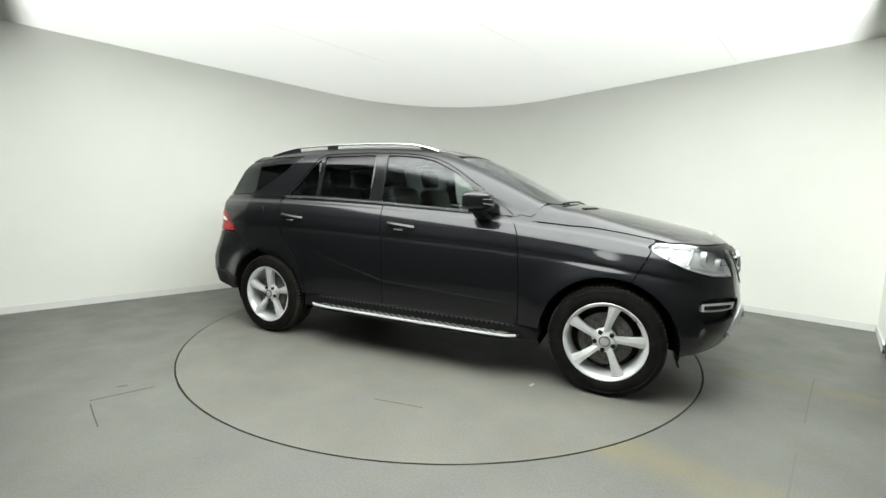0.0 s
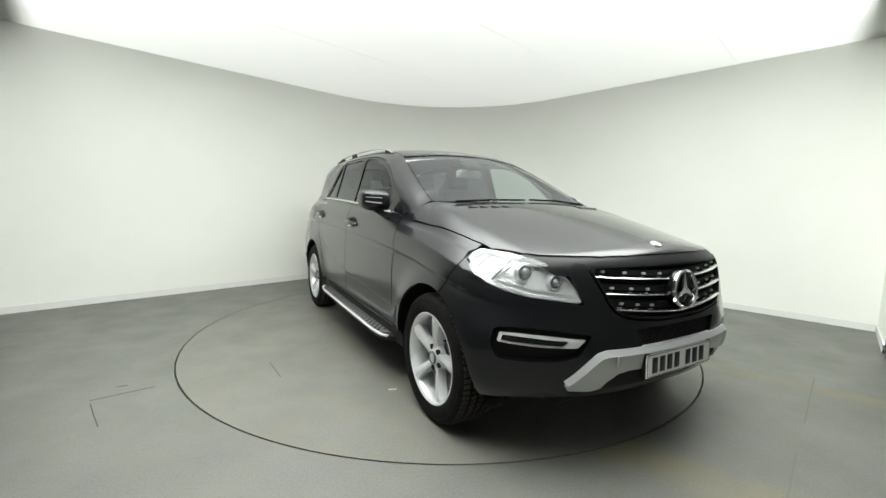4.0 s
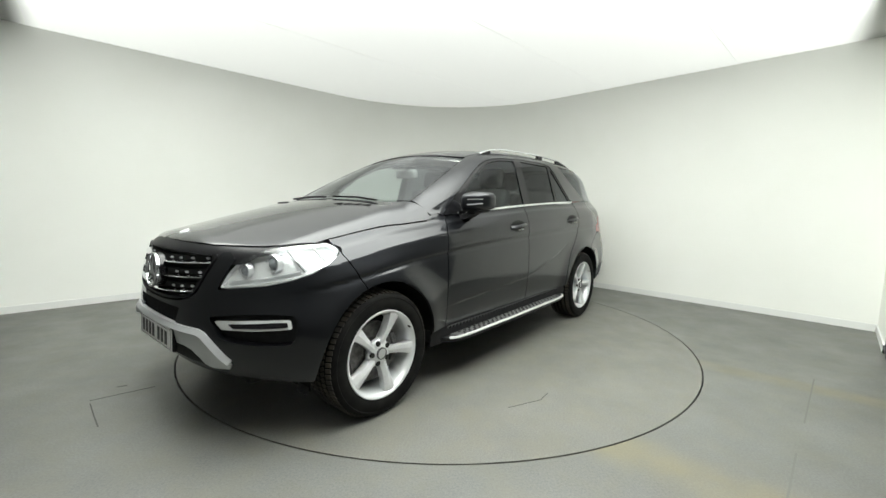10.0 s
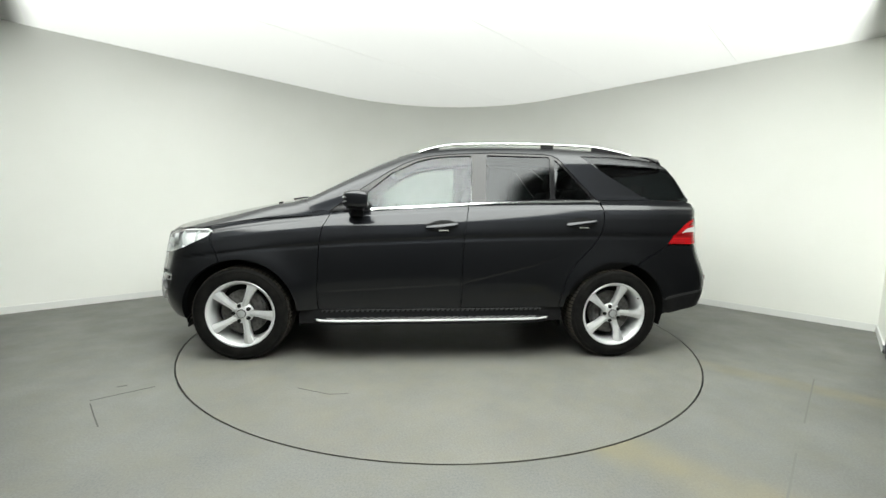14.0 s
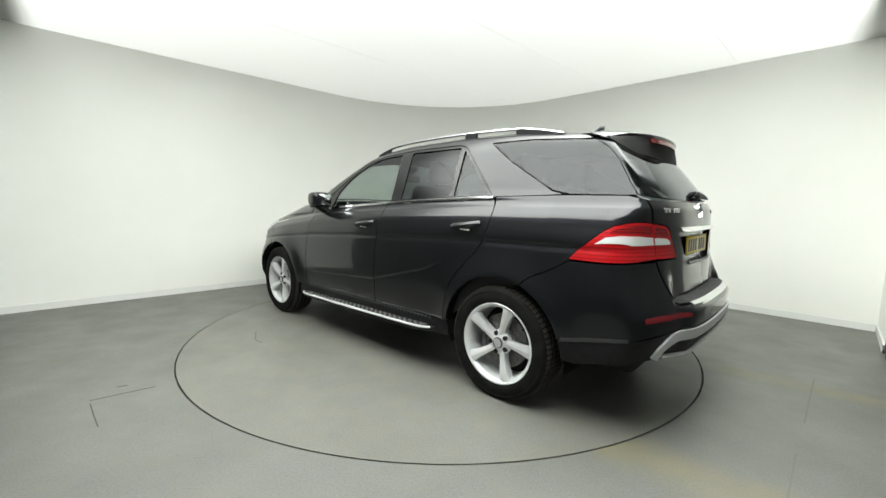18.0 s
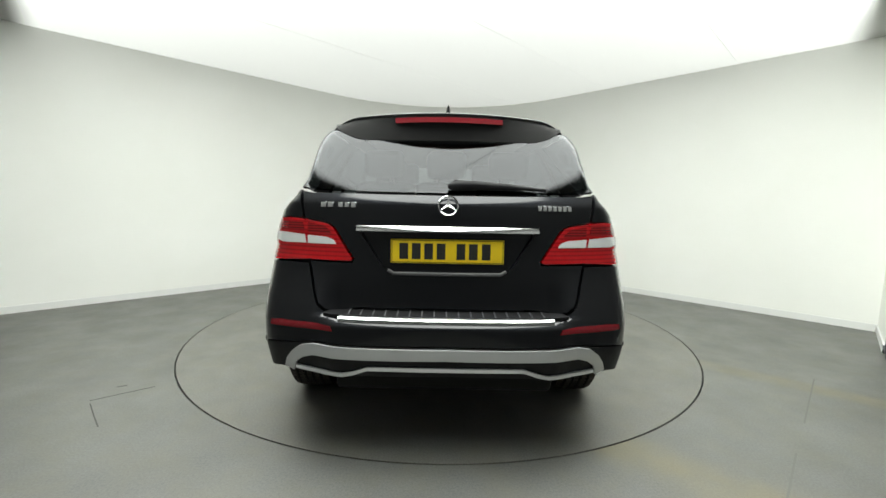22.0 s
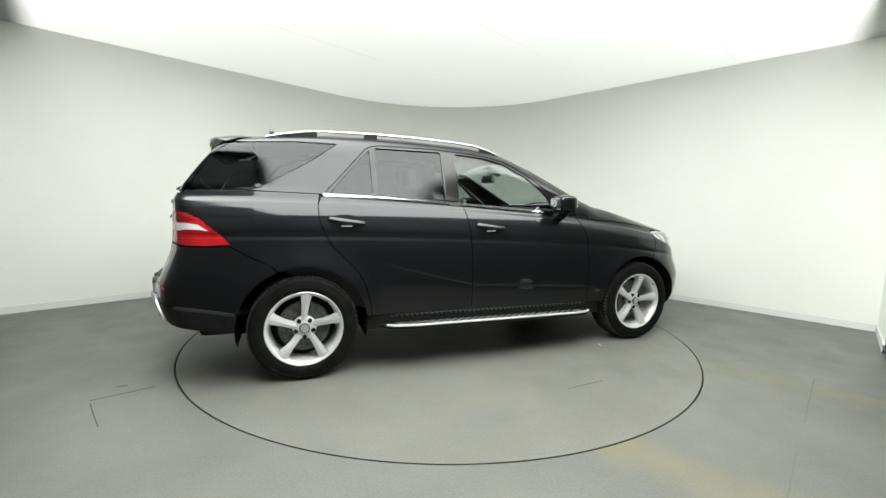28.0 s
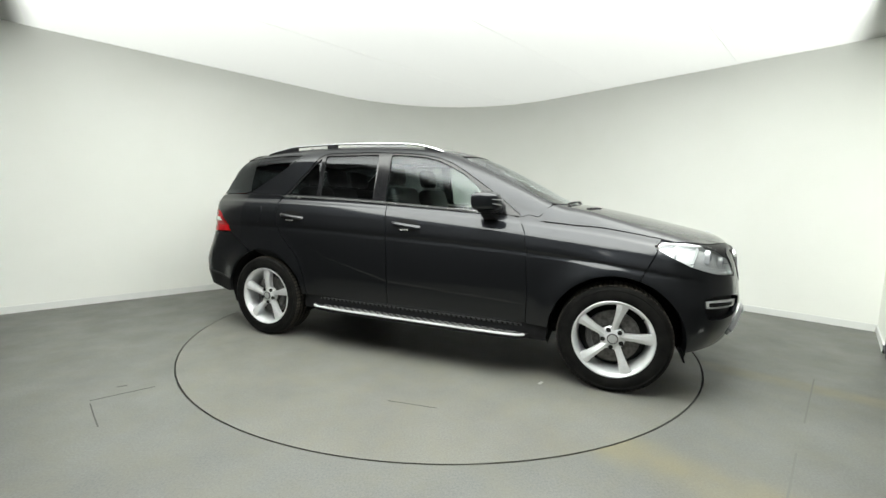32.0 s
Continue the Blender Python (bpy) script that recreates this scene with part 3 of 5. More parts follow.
HOOD_FRONT = [(1.79, 0.776), (1.87, 0.742), (1.943, 0.712), (2.0, 0.664), (2.045, 0.608), (2.10, 0.525), (2.15, 0.42), (2.182, 0.28), (2.196, 0.14), (2.20, 0.0)]
WS_SIDE = [(1.02, 0.70), (0.85, 0.68), (0.6, 0.645), (0.40, 0.605), (0.30, 0.58)]
ROOF_SIDE = [(0.27, 0.575), (0.1, 0.582), (-0.3, 0.59), (-0.9, 0.60), (-1.4, 0.60), (-1.80, 0.575)]
GATE_TOP = [(-1.86, 0.588, 1.60), (-1.93, 0.61, 1.55), (-2.0, 0.636, 1.49), (-2.09, 0.675, 1.375), (-2.15, 0.695, 1.284)]
GATE_SIDE = [(0.690, 1.258), (0.672, 1.135), (0.644, 0.935), (0.622, 0.85), (0.606, 0.79), (0.588, 0.75), (0.556, 0.722), (0.50, 0.711)]


def belt(x):
    return float(curve(np.array([x]), BELT)[0])


# lamps' outlines in space
HEAD = [(2.175, 0.552, 0.786), (2.145, 0.580, 0.86), (2.10, 0.606, 0.915), (2.03, 0.652, 0.958), (1.945, 0.70, 0.984), (1.86, 0.73, 0.995), (1.785, 0.772, 0.998), (1.725, 0.79, 1.000), (1.690, 0.822, 0.978), (1.70, 0.855, 0.948), (1.775, 0.872, 0.905), (1.86, 0.865, 0.862), (1.95, 0.81, 0.830), (2.03, 0.745, 0.808)]
TAIL_OUT = [(-1.902, 0.925, 0.930), (-1.99, 0.91, 1.015), (-2.075, 0.884, 1.085), (-2.12, 0.86, 1.115), (-2.168, 0.815, 1.132), (-2.207, 0.748, 1.138), (-2.24, 0.674, 1.132), (-2.262, 0.645, 0.942), (-2.20, 0.80, 0.932), (-2.155, 0.862, 0.928), (-2.05, 0.90, 0.926)]
TAIL_IN = [(0.672, 1.130), (0.60, 1.122), (0.553, 1.112), (0.53, 1.095), (0.436, 0.950), (0.444, 0.940), (0.645, 0.942)]

hood_loop = both(seam(("t", [(1.185, 0.0), (1.165, 0.30), (1.11, 0.58), (1.03, 0.72), (0.95, 0.80)]), ("t", HOOD_SIDE + HOOD_FRONT)))
hood = panel("hood", PAINT, car, hood_loop, kind="top", step=0.022)
windscreen = panel("windscreen", GLASS_FRONT, car, both(seam(("t", [(1.135, 0.0), (1.12, 0.3), (1.08, 0.55)]), ("t", WS_SIDE), ("t", [(0.315, 0.45), (0.335, 0.25), (0.345, 0.0)]))), kind="top", off=-0.004, rim=0.006, step=0.05)
roof = panel("roof", PAINT, car, both(seam(("t", [(0.325, 0.0), (0.315, 0.25), (0.295, 0.45)]), ("t", ROOF_SIDE), ("t", [(-1.84, 0.3), (-1.85, 0.0)]))), kind="top", step=0.05)

for sd in (1, -1):
    fender = panel("front_fender", PAINT, car, seam(("t", HOOD_SIDE), ("p", [(1.705, 0.80, 0.992), (1.672, 0.83, 0.974), (1.685, 0.855, 0.948)]), ("s", [(1.685, 0.935), (1.64, 0.85), (1.592, 0.758)]), ("s", arc(AXLE, HUBZ, 0.418, 70, 176)), ("s", [(1.035, 0.385), (0.90, 0.387)]), ("s", GAP_F[::-1]), ("s", [(0.83, 1.14)])), side=sd, kind="belt", step=0.02, fine=0.009)
    f_door = panel("front_door", PAINT, car, seam(("s", GAP_F), ("s", [(0.88, 0.390), (-0.21, 0.402)]), ("s", GAP_M[::-1]), ("s", [(x, belt(x) - 0.008) for x in (-0.25, -0.1, 0.1, 0.3, 0.5, 0.66)] + [(0.73, 1.146)])), side=sd, kind="belt", step=0.035, fine=0.009)
    r_door = panel("rear_door", PAINT, car, seam(("s", GAP_M), ("s", [(-0.22, 0.402), (-1.0, 0.412)]), ("s", GAP_R[::-1]), ("s", [(x, belt(x) - 0.008) for x in (-1.32, -1.1, -0.9, -0.7, -0.5, -0.3)])), side=sd, kind="belt", step=0.03, fine=0.009)
    quarter = panel("quarter_panel", PAINT, car, seam(("s", [(-1.342, 1.264), (-1.346, 1.24)] + GAP_R[1:]), ("s", arc(-AXLE, HUBZ, 0.424, 8, 112)), ("s", [(-1.66, 0.795), (-1.79, 0.857), (-1.90, 0.924)]), ("p", TAIL_OUT[:7]), ("r", [(0.676, 1.15), (0.694, 1.258)]), ("s", [(-2.12, 1.276), (-1.85, 1.278), (-1.6, 1.2735), (-1.36, 1.2675)])), side=sd, kind="belt", step=0.02, fine=0.009)
    # roof frame: pillar, rail over the doors and rear pillar in one pressing
    frame_loop = seam(("s", [(0.83, 1.135), (0.86, 1.15), (0.93, 1.135)]), ("t", [(0.97, 0.79), (1.01, 0.74)] + WS_SIDE + ROOF_SIDE), ("p", [(-1.84, 0.588, 1.612)]), ("s", [(-1.80, 1.608), (-1.5, 1.626), (-1.21, 1.626), (-1.40, 1.490), (-1.60, 1.372), (-1.72, 1.300), (-1.81, 1.280), (-1.6, 1.272), (-1.345, 1.266)]), ("s", DLO[::-1]))
    panel("side_frame", PAINT, car, frame_loop, side=sd, step=0.02)
    panel("window_surround", GLOSS, car, seam(("s", DLO), ("s", [(-1.29, 1.258 + 0.004)] + [(x, belt(x) + 0.004) for x in (-1.1, -0.8, -0.5, -0.2, 0.1, 0.4, 0.6, 0.7)])), holes=[
        seam(("s", rounded([(0.585, 1.172), (0.52, 1.30), (0.345, 1.45), (0.13, 1.555), (0.0, 1.588), (-0.13, 1.602), (-0.300, 1.612), (-0.294, 1.226)], 0.018))),
        seam(("s", rounded([(-0.424, 1.618), (-0.945, 1.616), (-0.934, 1.272), (-0.412, 1.242)], 0.02))),
        seam(("s", rounded([(-0.985, 1.596), (-1.002, 1.580), (-1.128, 1.443), (-1.278, 1.272), (-0.972, 1.270)], 0.02)))],
        off=-0.004, rim=0.012, side=sd, step=0.03, inset=0.001, label="gloss black window surround")
    panel("side_window", GLASS_SIDE, f_door, seam(("s", [(0.60, 1.165), (0.53, 1.305), (0.35, 1.46), (0.13, 1.565), (0.0, 1.598), (-0.13, 1.612), (-0.308, 1.622), (-0.304, 1.218)])), off=-0.012, rim=0.0, side=sd, step=0.05)
    panel("side_window", GLASS_DARK, r_door, seam(("s", [(-0.414, 1.628), (-0.954, 1.626), (-0.944, 1.264), (-0.402, 1.234)])), off=-0.012, rim=0.0, side=sd, step=0.05)
    panel("quarterlight", GLASS_DARK, r_door, seam(("s", [(-0.976, 1.606), (-1.01, 1.59), (-1.138, 1.449), (-1.29, 1.266), (-0.962, 1.264)])), off=-0.012, rim=0.0, side=sd, step=0.05)
    panel("rear_side_window", GLASS_DARK, car, seam(("s", [(-1.215, 1.624), (-1.5, 1.624), (-1.79, 1.606)]), ("p", GATE_TOP), ("s", [(-2.12, 1.280), (-1.82, 1.284), (-1.72, 1.306), (-1.60, 1.372), (-1.40, 1.490)])), off=-0.003, rim=0.01, inset=0.0015, side=sd, step=0.03, label="dark tinted rear side glass")
    # bright strip under the windows, in one piece for each door
    for name, owner, x0, x1 in (("chrome_strip", f_door, 0.66, -0.268), ("chrome_strip", r_door, -0.277, -1.318)):
        xs = np.linspace(x0, x1, 24)
        panel(name, CHROME, owner, seam(("s", [(x, belt(x) + 0.008) for x in xs]), ("s", [(x, belt(x) - 0.007) for x in xs[::-1]])), off=0.006, rim=0.008, side=sd, inset=0.0, step=0.02, label="thin chrome belt strip")
    # door handles, each over a flat dark patch that paints its scoop's shade
    for owner, hx, hz in ((f_door, -0.06, 1.045), (r_door, -1.165, 1.083)):
        scoop = seam(("s", [(hx + 0.115 * math.cos(a), hz + 0.008 * math.cos(a) * -1 + 0.045 * math.sin(a)) for a in np.linspace(0, 2 * math.pi, 28)[:-1]]))
        panel("handle_shade", SCOOP_SHADE, owner, scoop, off=0.0015, rim=0.0, side=sd, inset=0.0, step=0.02, label="flat dark patch painting the shade behind the door handle")
        y = float(NATIVE["s"](np.array([[hx, hz]]))[0][1])
        path = [Vector((hx + 0.118 - 0.236 * i / 14, y + 0.004 + 0.030 * math.sin(math.pi * i / 14) ** 0.5, hz - 0.012 + 0.028 * i / 14)) for i in range(15)]
        bm = bmesh.new()
        sweep(bm, path, [(0.003, -0.015), (0.013, -0.006), (0.011, 0.002), (-0.004, 0.014), (-0.011, 0.004), (-0.010, -0.012)])
        handle = part("door_handle", mirrored(bm, sd), PAINT, owner)
        bm = bmesh.new()
        box(bm, (0.080, 0.012, 0.018), (hx - 0.01, y + 0.022, hz - 0.030), 0.006, pose(0, 0, 0, -30, 0, 0))
        part("handle_insert", mirrored(bm, sd), CHROME, handle, "bright metal grip insert")
    # foot of the windscreen pillar
    panel("pillar_base", PAINT, car, seam(("s", [(0.79, 1.10), (0.80, 1.15), (0.86, 1.17), (0.93, 1.165)]), ("t", [(1.0, 0.755), (1.0, 0.80), (0.96, 0.835)]), ("s", [(0.94, 1.09), (0.86, 1.08)])), off=-0.007, rim=0, inset=0, side=sd, step=0.012)

# ---- nose ----
bump_half = seam(("f", [(0.0, 0.688), (0.15, 0.690), (0.298, 0.704), (0.38, 0.722), (0.425, 0.75), (0.45, 0.79), (0.49, 0.873), (0.516, 0.94), (0.52, 0.958)]), ("p", [(2.10, 0.545, 0.962), (2.085, 0.585, 0.925), (2.13, 0.574, 0.87), (2.172, 0.545, 0.782)]), ("p", HEAD[:0:-1][:6]), ("s", [(1.685, 0.935), (1.64, 0.85), (1.592, 0.758)]), ("s", arc(AXLE, HUBZ, 0.418, 70, -8)), ("p", [(1.90, 0.90, 0.315), (2.0, 0.82, 0.33), (2.1, 0.72, 0.338)]), ("f", [(0.60, 0.342), (0.4, 0.345), (0.0, 0.345)]))
FOG = [(2.215, 0.530, 0.648), (2.12, 0.68, 0.668), (2.02, 0.80, 0.672), (1.955, 0.862, 0.664), (1.945, 0.868, 0.60), (1.97, 0.85, 0.535), (2.06, 0.76, 0.528), (2.15, 0.655, 0.535), (2.195, 0.59, 0.552)]
fog_l = seam(("p", rounded(FOG, 0.02)))
mesh_hole = seam(("f", [(-0.305, 0.662), (0.305, 0.662), (0.268, 0.578), (-0.268, 0.578)]))
front_bumper = panel("front_bumper", PAINT, car, both(bump_half), holes=[fog_l, fog_l * [1, -1, 1], mesh_hole], kind="cylf", step=0.03, rim=0.045, fine=0.016)
panel("intake_backing", GAP, front_bumper, seam(("f", [(-0.33, 0.675), (0.33, 0.675), (0.29, 0.565), (-0.29, 0.565)])), kind="front", off=-0.04, rim=0, inset=0.0, step=0.05)
bm = bmesh.new()
for i in range(-13, 14):
    for sg in (1, -1):
        a = NATIVE["f"](np.array([[i * 0.026 - sg * 0.045, 0.575], [i * 0.026, 0.618], [i * 0.026 + sg * 0.045, 0.661]]))
        a = [Vector(q) - Vector((0.022, 0, 0)) for q in a if abs(q[1]) < 0.32]
        if len(a) > 1:
            sweep(bm, a, [(0.0035, 0), (0, 0.004), (-0.0035, 0), (0, -0.004)], up=(1, 0, 0))
part("intake_mesh", bm, PLASTIC, front_bumper, "black honeycomb intake mesh", smooth=False)
for sd in (1, -1):
    panel("fog_recess", PLASTIC, front_bumper, seam(("p", [(1.888, 0.915, 0.60), (1.90, 0.905, 0.685), (2.0, 0.83, 0.69), (2.14, 0.67, 0.69), (2.24, 0.51, 0.665), (2.21, 0.58, 0.535), (2.16, 0.655, 0.515), (2.06, 0.77, 0.51), (1.92, 0.90, 0.515)])), kind="cylf", off=-0.036, rim=0, inset=0, side=sd, label="black fog lamp recess")
    lamp = panel("fog_lamp", POLISHED, front_bumper, seam(("p", rounded([(2.205, 0.545, 0.630), (2.1, 0.70, 0.646), (2.02, 0.80, 0.652), (1.972, 0.848, 0.652), (1.964, 0.852, 0.606), (2.02, 0.803, 0.600), (2.1, 0.71, 0.592), (2.185, 0.58, 0.590)], 0.012))), kind="cylf", off=-0.014, rim=0.02, inset=0, side=sd, step=0.02, label="chrome-framed daytime running lamp")
    panel("lens", GLOSS, lamp, seam(("p", rounded([(2.165, 0.615, 0.622), (2.03, 0.79, 0.638), (1.984, 0.838, 0.640), (1.980, 0.841, 0.616), (2.03, 0.793, 0.611), (2.15, 0.64, 0.601)], 0.006))), kind="cylf", off=-0.010, rim=0.004, inset=0, side=sd, step=0.02)
# silver underride plate; a flat near-black panel paints the shade of its slot
skid_half = seam(("f", [(0.0, 0.580), (0.36, 0.580), (0.47, 0.578), (0.505, 0.565), (0.54, 0.525), (0.60, 0.452), (0.622, 0.418), (0.60, 0.392), (0.50, 0.384), (0.458, 0.396), (0.44, 0.43), (0.395, 0.466), (0.34, 0.477), (0.0, 0.477)]))
skid = panel("skid_plate", SATIN, front_bumper, both(skid_half), kind="front", off=0.010, rim=0.02, inset=0, step=0.025, label="satin silver underride guard")
panel("skid_slot_shade", GAP, front_bumper, both(seam(("f", [(0.0, 0.485), (0.40, 0.480), (0.46, 0.43), (0.46, 0.392), (0.0, 0.388)]))), kind="front", off=0.003, rim=0, inset=0, step=0.05)
bm = bmesh.new()
a = NATIVE["f"](dense([(-0.618, 0.428), (-0.596, 0.452), (-0.536, 0.523), (-0.503, 0.558), (-0.468, 0.569), (0.468, 0.569), (0.503, 0.558), (0.536, 0.523), (0.596, 0.452), (0.618, 0.428)], 0.03))
sweep(bm, [Vector(q) for q in a], [(0.014, -0.018), (0.022, -0.012), (0.008, 0.014), (-0.01, 0.016), (-0.01, -0.018)])
part("upper_lip", bm, SATIN, skid)
bm = bmesh.new()
a = NATIVE["f"](np.array([[-0.40, 0.545]]))[0]
box(bm, (0.006, 0.075, 0.05), (a[0] + 0.010, a[1], 0.532), 0.004, pose(0, 0, 0, 0, 0, 18))
part("tow_eye_cover", bm, SATIN, front_bumper)


def number_plate(name, parent, x, zmid, tilt, facing, face_mat, label):
    """A plate with raised plain bars in place of its characters."""
    turn = pose(0, 0, 0, 0, tilt * facing, 0)
    bm = bmesh.new()
    box(bm, (0.006, 0.52, 0.111), (x, 0, zmid), 0.0025, turn)
    plate = part(name, bm, face_mat, parent, label)
    bm = bmesh.new()
    for w0, w1, h0, h1 in ((-0.255, 0.255, 0.0495, 0.052), (-0.255, 0.255, -0.052, -0.0495), (-0.256, -0.2535, -0.052, 0.052), (0.2535, 0.256, -0.052, 0.052)):
        box(bm, (0.0006, w1 - w0, h1 - h0), Vector((x, 0, zmid)) + turn.to_3x3() @ Vector((facing * 0.0034, (w0 + w1) / 2, (h0 + h1) / 2)), 0, turn)
    part("border", bm, GAP, plate)
    for k, y in enumerate((0.200, 0.143, 0.086, 0.029, -0.062, -0.119, -0.178)):
        bm = bmesh.new()
        box(bm, (0.001, 0.040, 0.074), Vector((x, 0, zmid)) + turn.to_3x3() @ Vector((facing * 0.0035, y * (-1 if facing > 0 else 1), 0)), 0.0003, turn)
        part("bar", bm, INK, plate)
    return plate


number_plate("number_plate", front_bumper, 2.302, 0.487, -2, 1, PLATE_WHITE, "white front number plate with plain dark bars")
bm = bmesh.new()
box(bm, (0.02, 0.535, 0.126), (2.289, 0, 0.487), 0.006, pose(0, 0, 0, 0, -2, 0))
part("plate_holder", bm, PLASTIC, front_bumper)

# dark panel between bonnet, lamps and grille
panel("nose_panel", SATIN_BLACK, car, both(seam(("f", [(0.0, 0.938), (0.3, 0.938), (0.49, 0.934)]), ("p", [(2.12, 0.545, 0.90), (2.075, 0.63, 0.905), (2.01, 0.665, 0.945), (1.93, 0.70, 0.962)]), ("t", [(x - 0.012, y - 0.006) for x, y in HOOD_FRONT[2:-1]] + [(2.188, 0.0)]))), kind="cylf", off=-0.005, rim=0, inset=0, step=0.02, label="gloss black panel above the grille")
# radiator grille
grille = tagged(new("grille"))
grille.parent = car
grille_half = seam(("f", [(0.0, 0.955), (0.3, 0.954), (0.50, 0.948), (0.512, 0.93), (0.484, 0.873), (0.446, 0.79), (0.42, 0.752), (0.376, 0.727), (0.295, 0.710), (0.15, 0.696), (0.0, 0.693)]))
inner = grille_half * [1, 0.965, 1] + [0, 0, 0]
inner[:, 2] = 0.828 + (inner[:, 2] - 0.828) * 0.90
panel("surround", SATIN_BLACK, grille, both(grille_half), holes=[both(inner)], kind="front", off=0.004, rim=0.07, inset=0.001, step=0.02, label="gloss black grille surround")
panel("backing", GAP, grille, both(grille_half), kind="front", off=-0.075, rim=0, inset=-0.012, step=0.05)
for zc, ze, ye in ((0.878, 0.906, 0.486), (0.806, 0.834, 0.454), (0.728, 0.764, 0.412)):
    ys = np.linspace(-ye, ye, 41)
    zs = zc + (ze - zc) * np.abs(ys / ye) ** 1.2
    a = NATIVE["f"](np.stack([ys, zs], 1))
    bm = bmesh.new()
    sweep(bm, [Vector(q) - Vector((0.012, 0, 0)) for q in a], [(0.018, -0.006), (0.019, -0.003), (0.009, 0.004), (-0.014, 0.005), (-0.014, -0.006)])
    bar = part("grille_bar", bm, CHROME, grille, "chrome horizontal grille bar")
    bm = bmesh.new()
    sweep(bm, [Vector(q) - Vector((0.040, 0, -0.022)) for q in a], [(0.014, -0.012), (0.014, 0.012), (-0.014, 0.012), (-0.014, -0.012)])
    part("lamella", bm, GAP, grille)
    n = 9
    for i in range(n):
        y = (i - (n - 1) / 2) / ((n - 1) / 2) * (ye - 0.045)
        if abs(y) < 0.11:
            continue
        q = NATIVE["f"](np.array([[y, zc + (ze - zc) * abs(y / ye) ** 1.2]]))[0]
        bm = bmesh.new()
        box(bm, (0.016, 0.020, 0.012), (q[0] - 0.024, q[1], q[2] + 0.019), 0.004)
        part("stud", bm, SATIN, bar)


def emblem(parent, x, z, r, facing, tilt):
    """A bright ring round a plain three-pointed shape."""
    m = pose(x, 0, z, 0, tilt, 0)
    bm = bmesh.new()
    k = r / 0.097
    lathe(bm, [(r * 0.86, 0.0), (r * 0.88, 0.010 * k), (r * 0.94, 0.014 * k), (r, 0.008 * k), (r, -0.004), (r * 0.86, -0.004), (r * 0.86, 0.0)], 48, m @ pose(0, 0, 0, 0, 0, -90 * facing))
    ring_ob = part("emblem", bm, CHROME, parent, "round chrome emblem")
    bm = bmesh.new()
    high = k
    tip = bm.verts.new((m @ Vector((facing * 0.014 * high, 0, 0))))
    pts = []
    for k in range(6):
        a, rr = radians(90 + 60 * k), r * (0.92 if k % 2 == 0 else 0.17)
        pts.append(bm.verts.new(m @ Vector((facing * 0.004 * high, rr * math.cos(a), rr * math.sin(a)))))
    for k in range(6):
        bm.faces.new((tip, pts[k], pts[(k + 1) % 6]))
    bm.faces.new(pts[::-1])
    part("emblem_star", bm, CHROME, ring_ob, smooth=False)
    return ring_ob


emblem(grille, 2.298, 0.828, 0.094, 1, -6)
bm = bmesh.new()
lathe(bm, [(0.0001, 0.004), (0.09, 0.004), (0.09, -0.03), (0.0001, -0.03)], 40, pose(2.284, 0, 0.828, 0, -6, -90))
part("emblem_plate", bm, GLOSS, grille)
a = NATIVE["t"](np.array([[2.135, 0.0]]))[0]
bm = bmesh.new()
lathe(bm, [(0.0001, 0.004), (0.019, 0.004), (0.021, 0.006), (0.025, 0.006), (0.028, 0.0), (0.028, -0.004)], 32, Matrix.Translation(a) @ pose(0, 0, 0, 0, 26, 0) @ pose(0, 0, 0, 90, 0, 0))
part("hood_badge", bm, SATIN, hood, "small round silver hood badge")

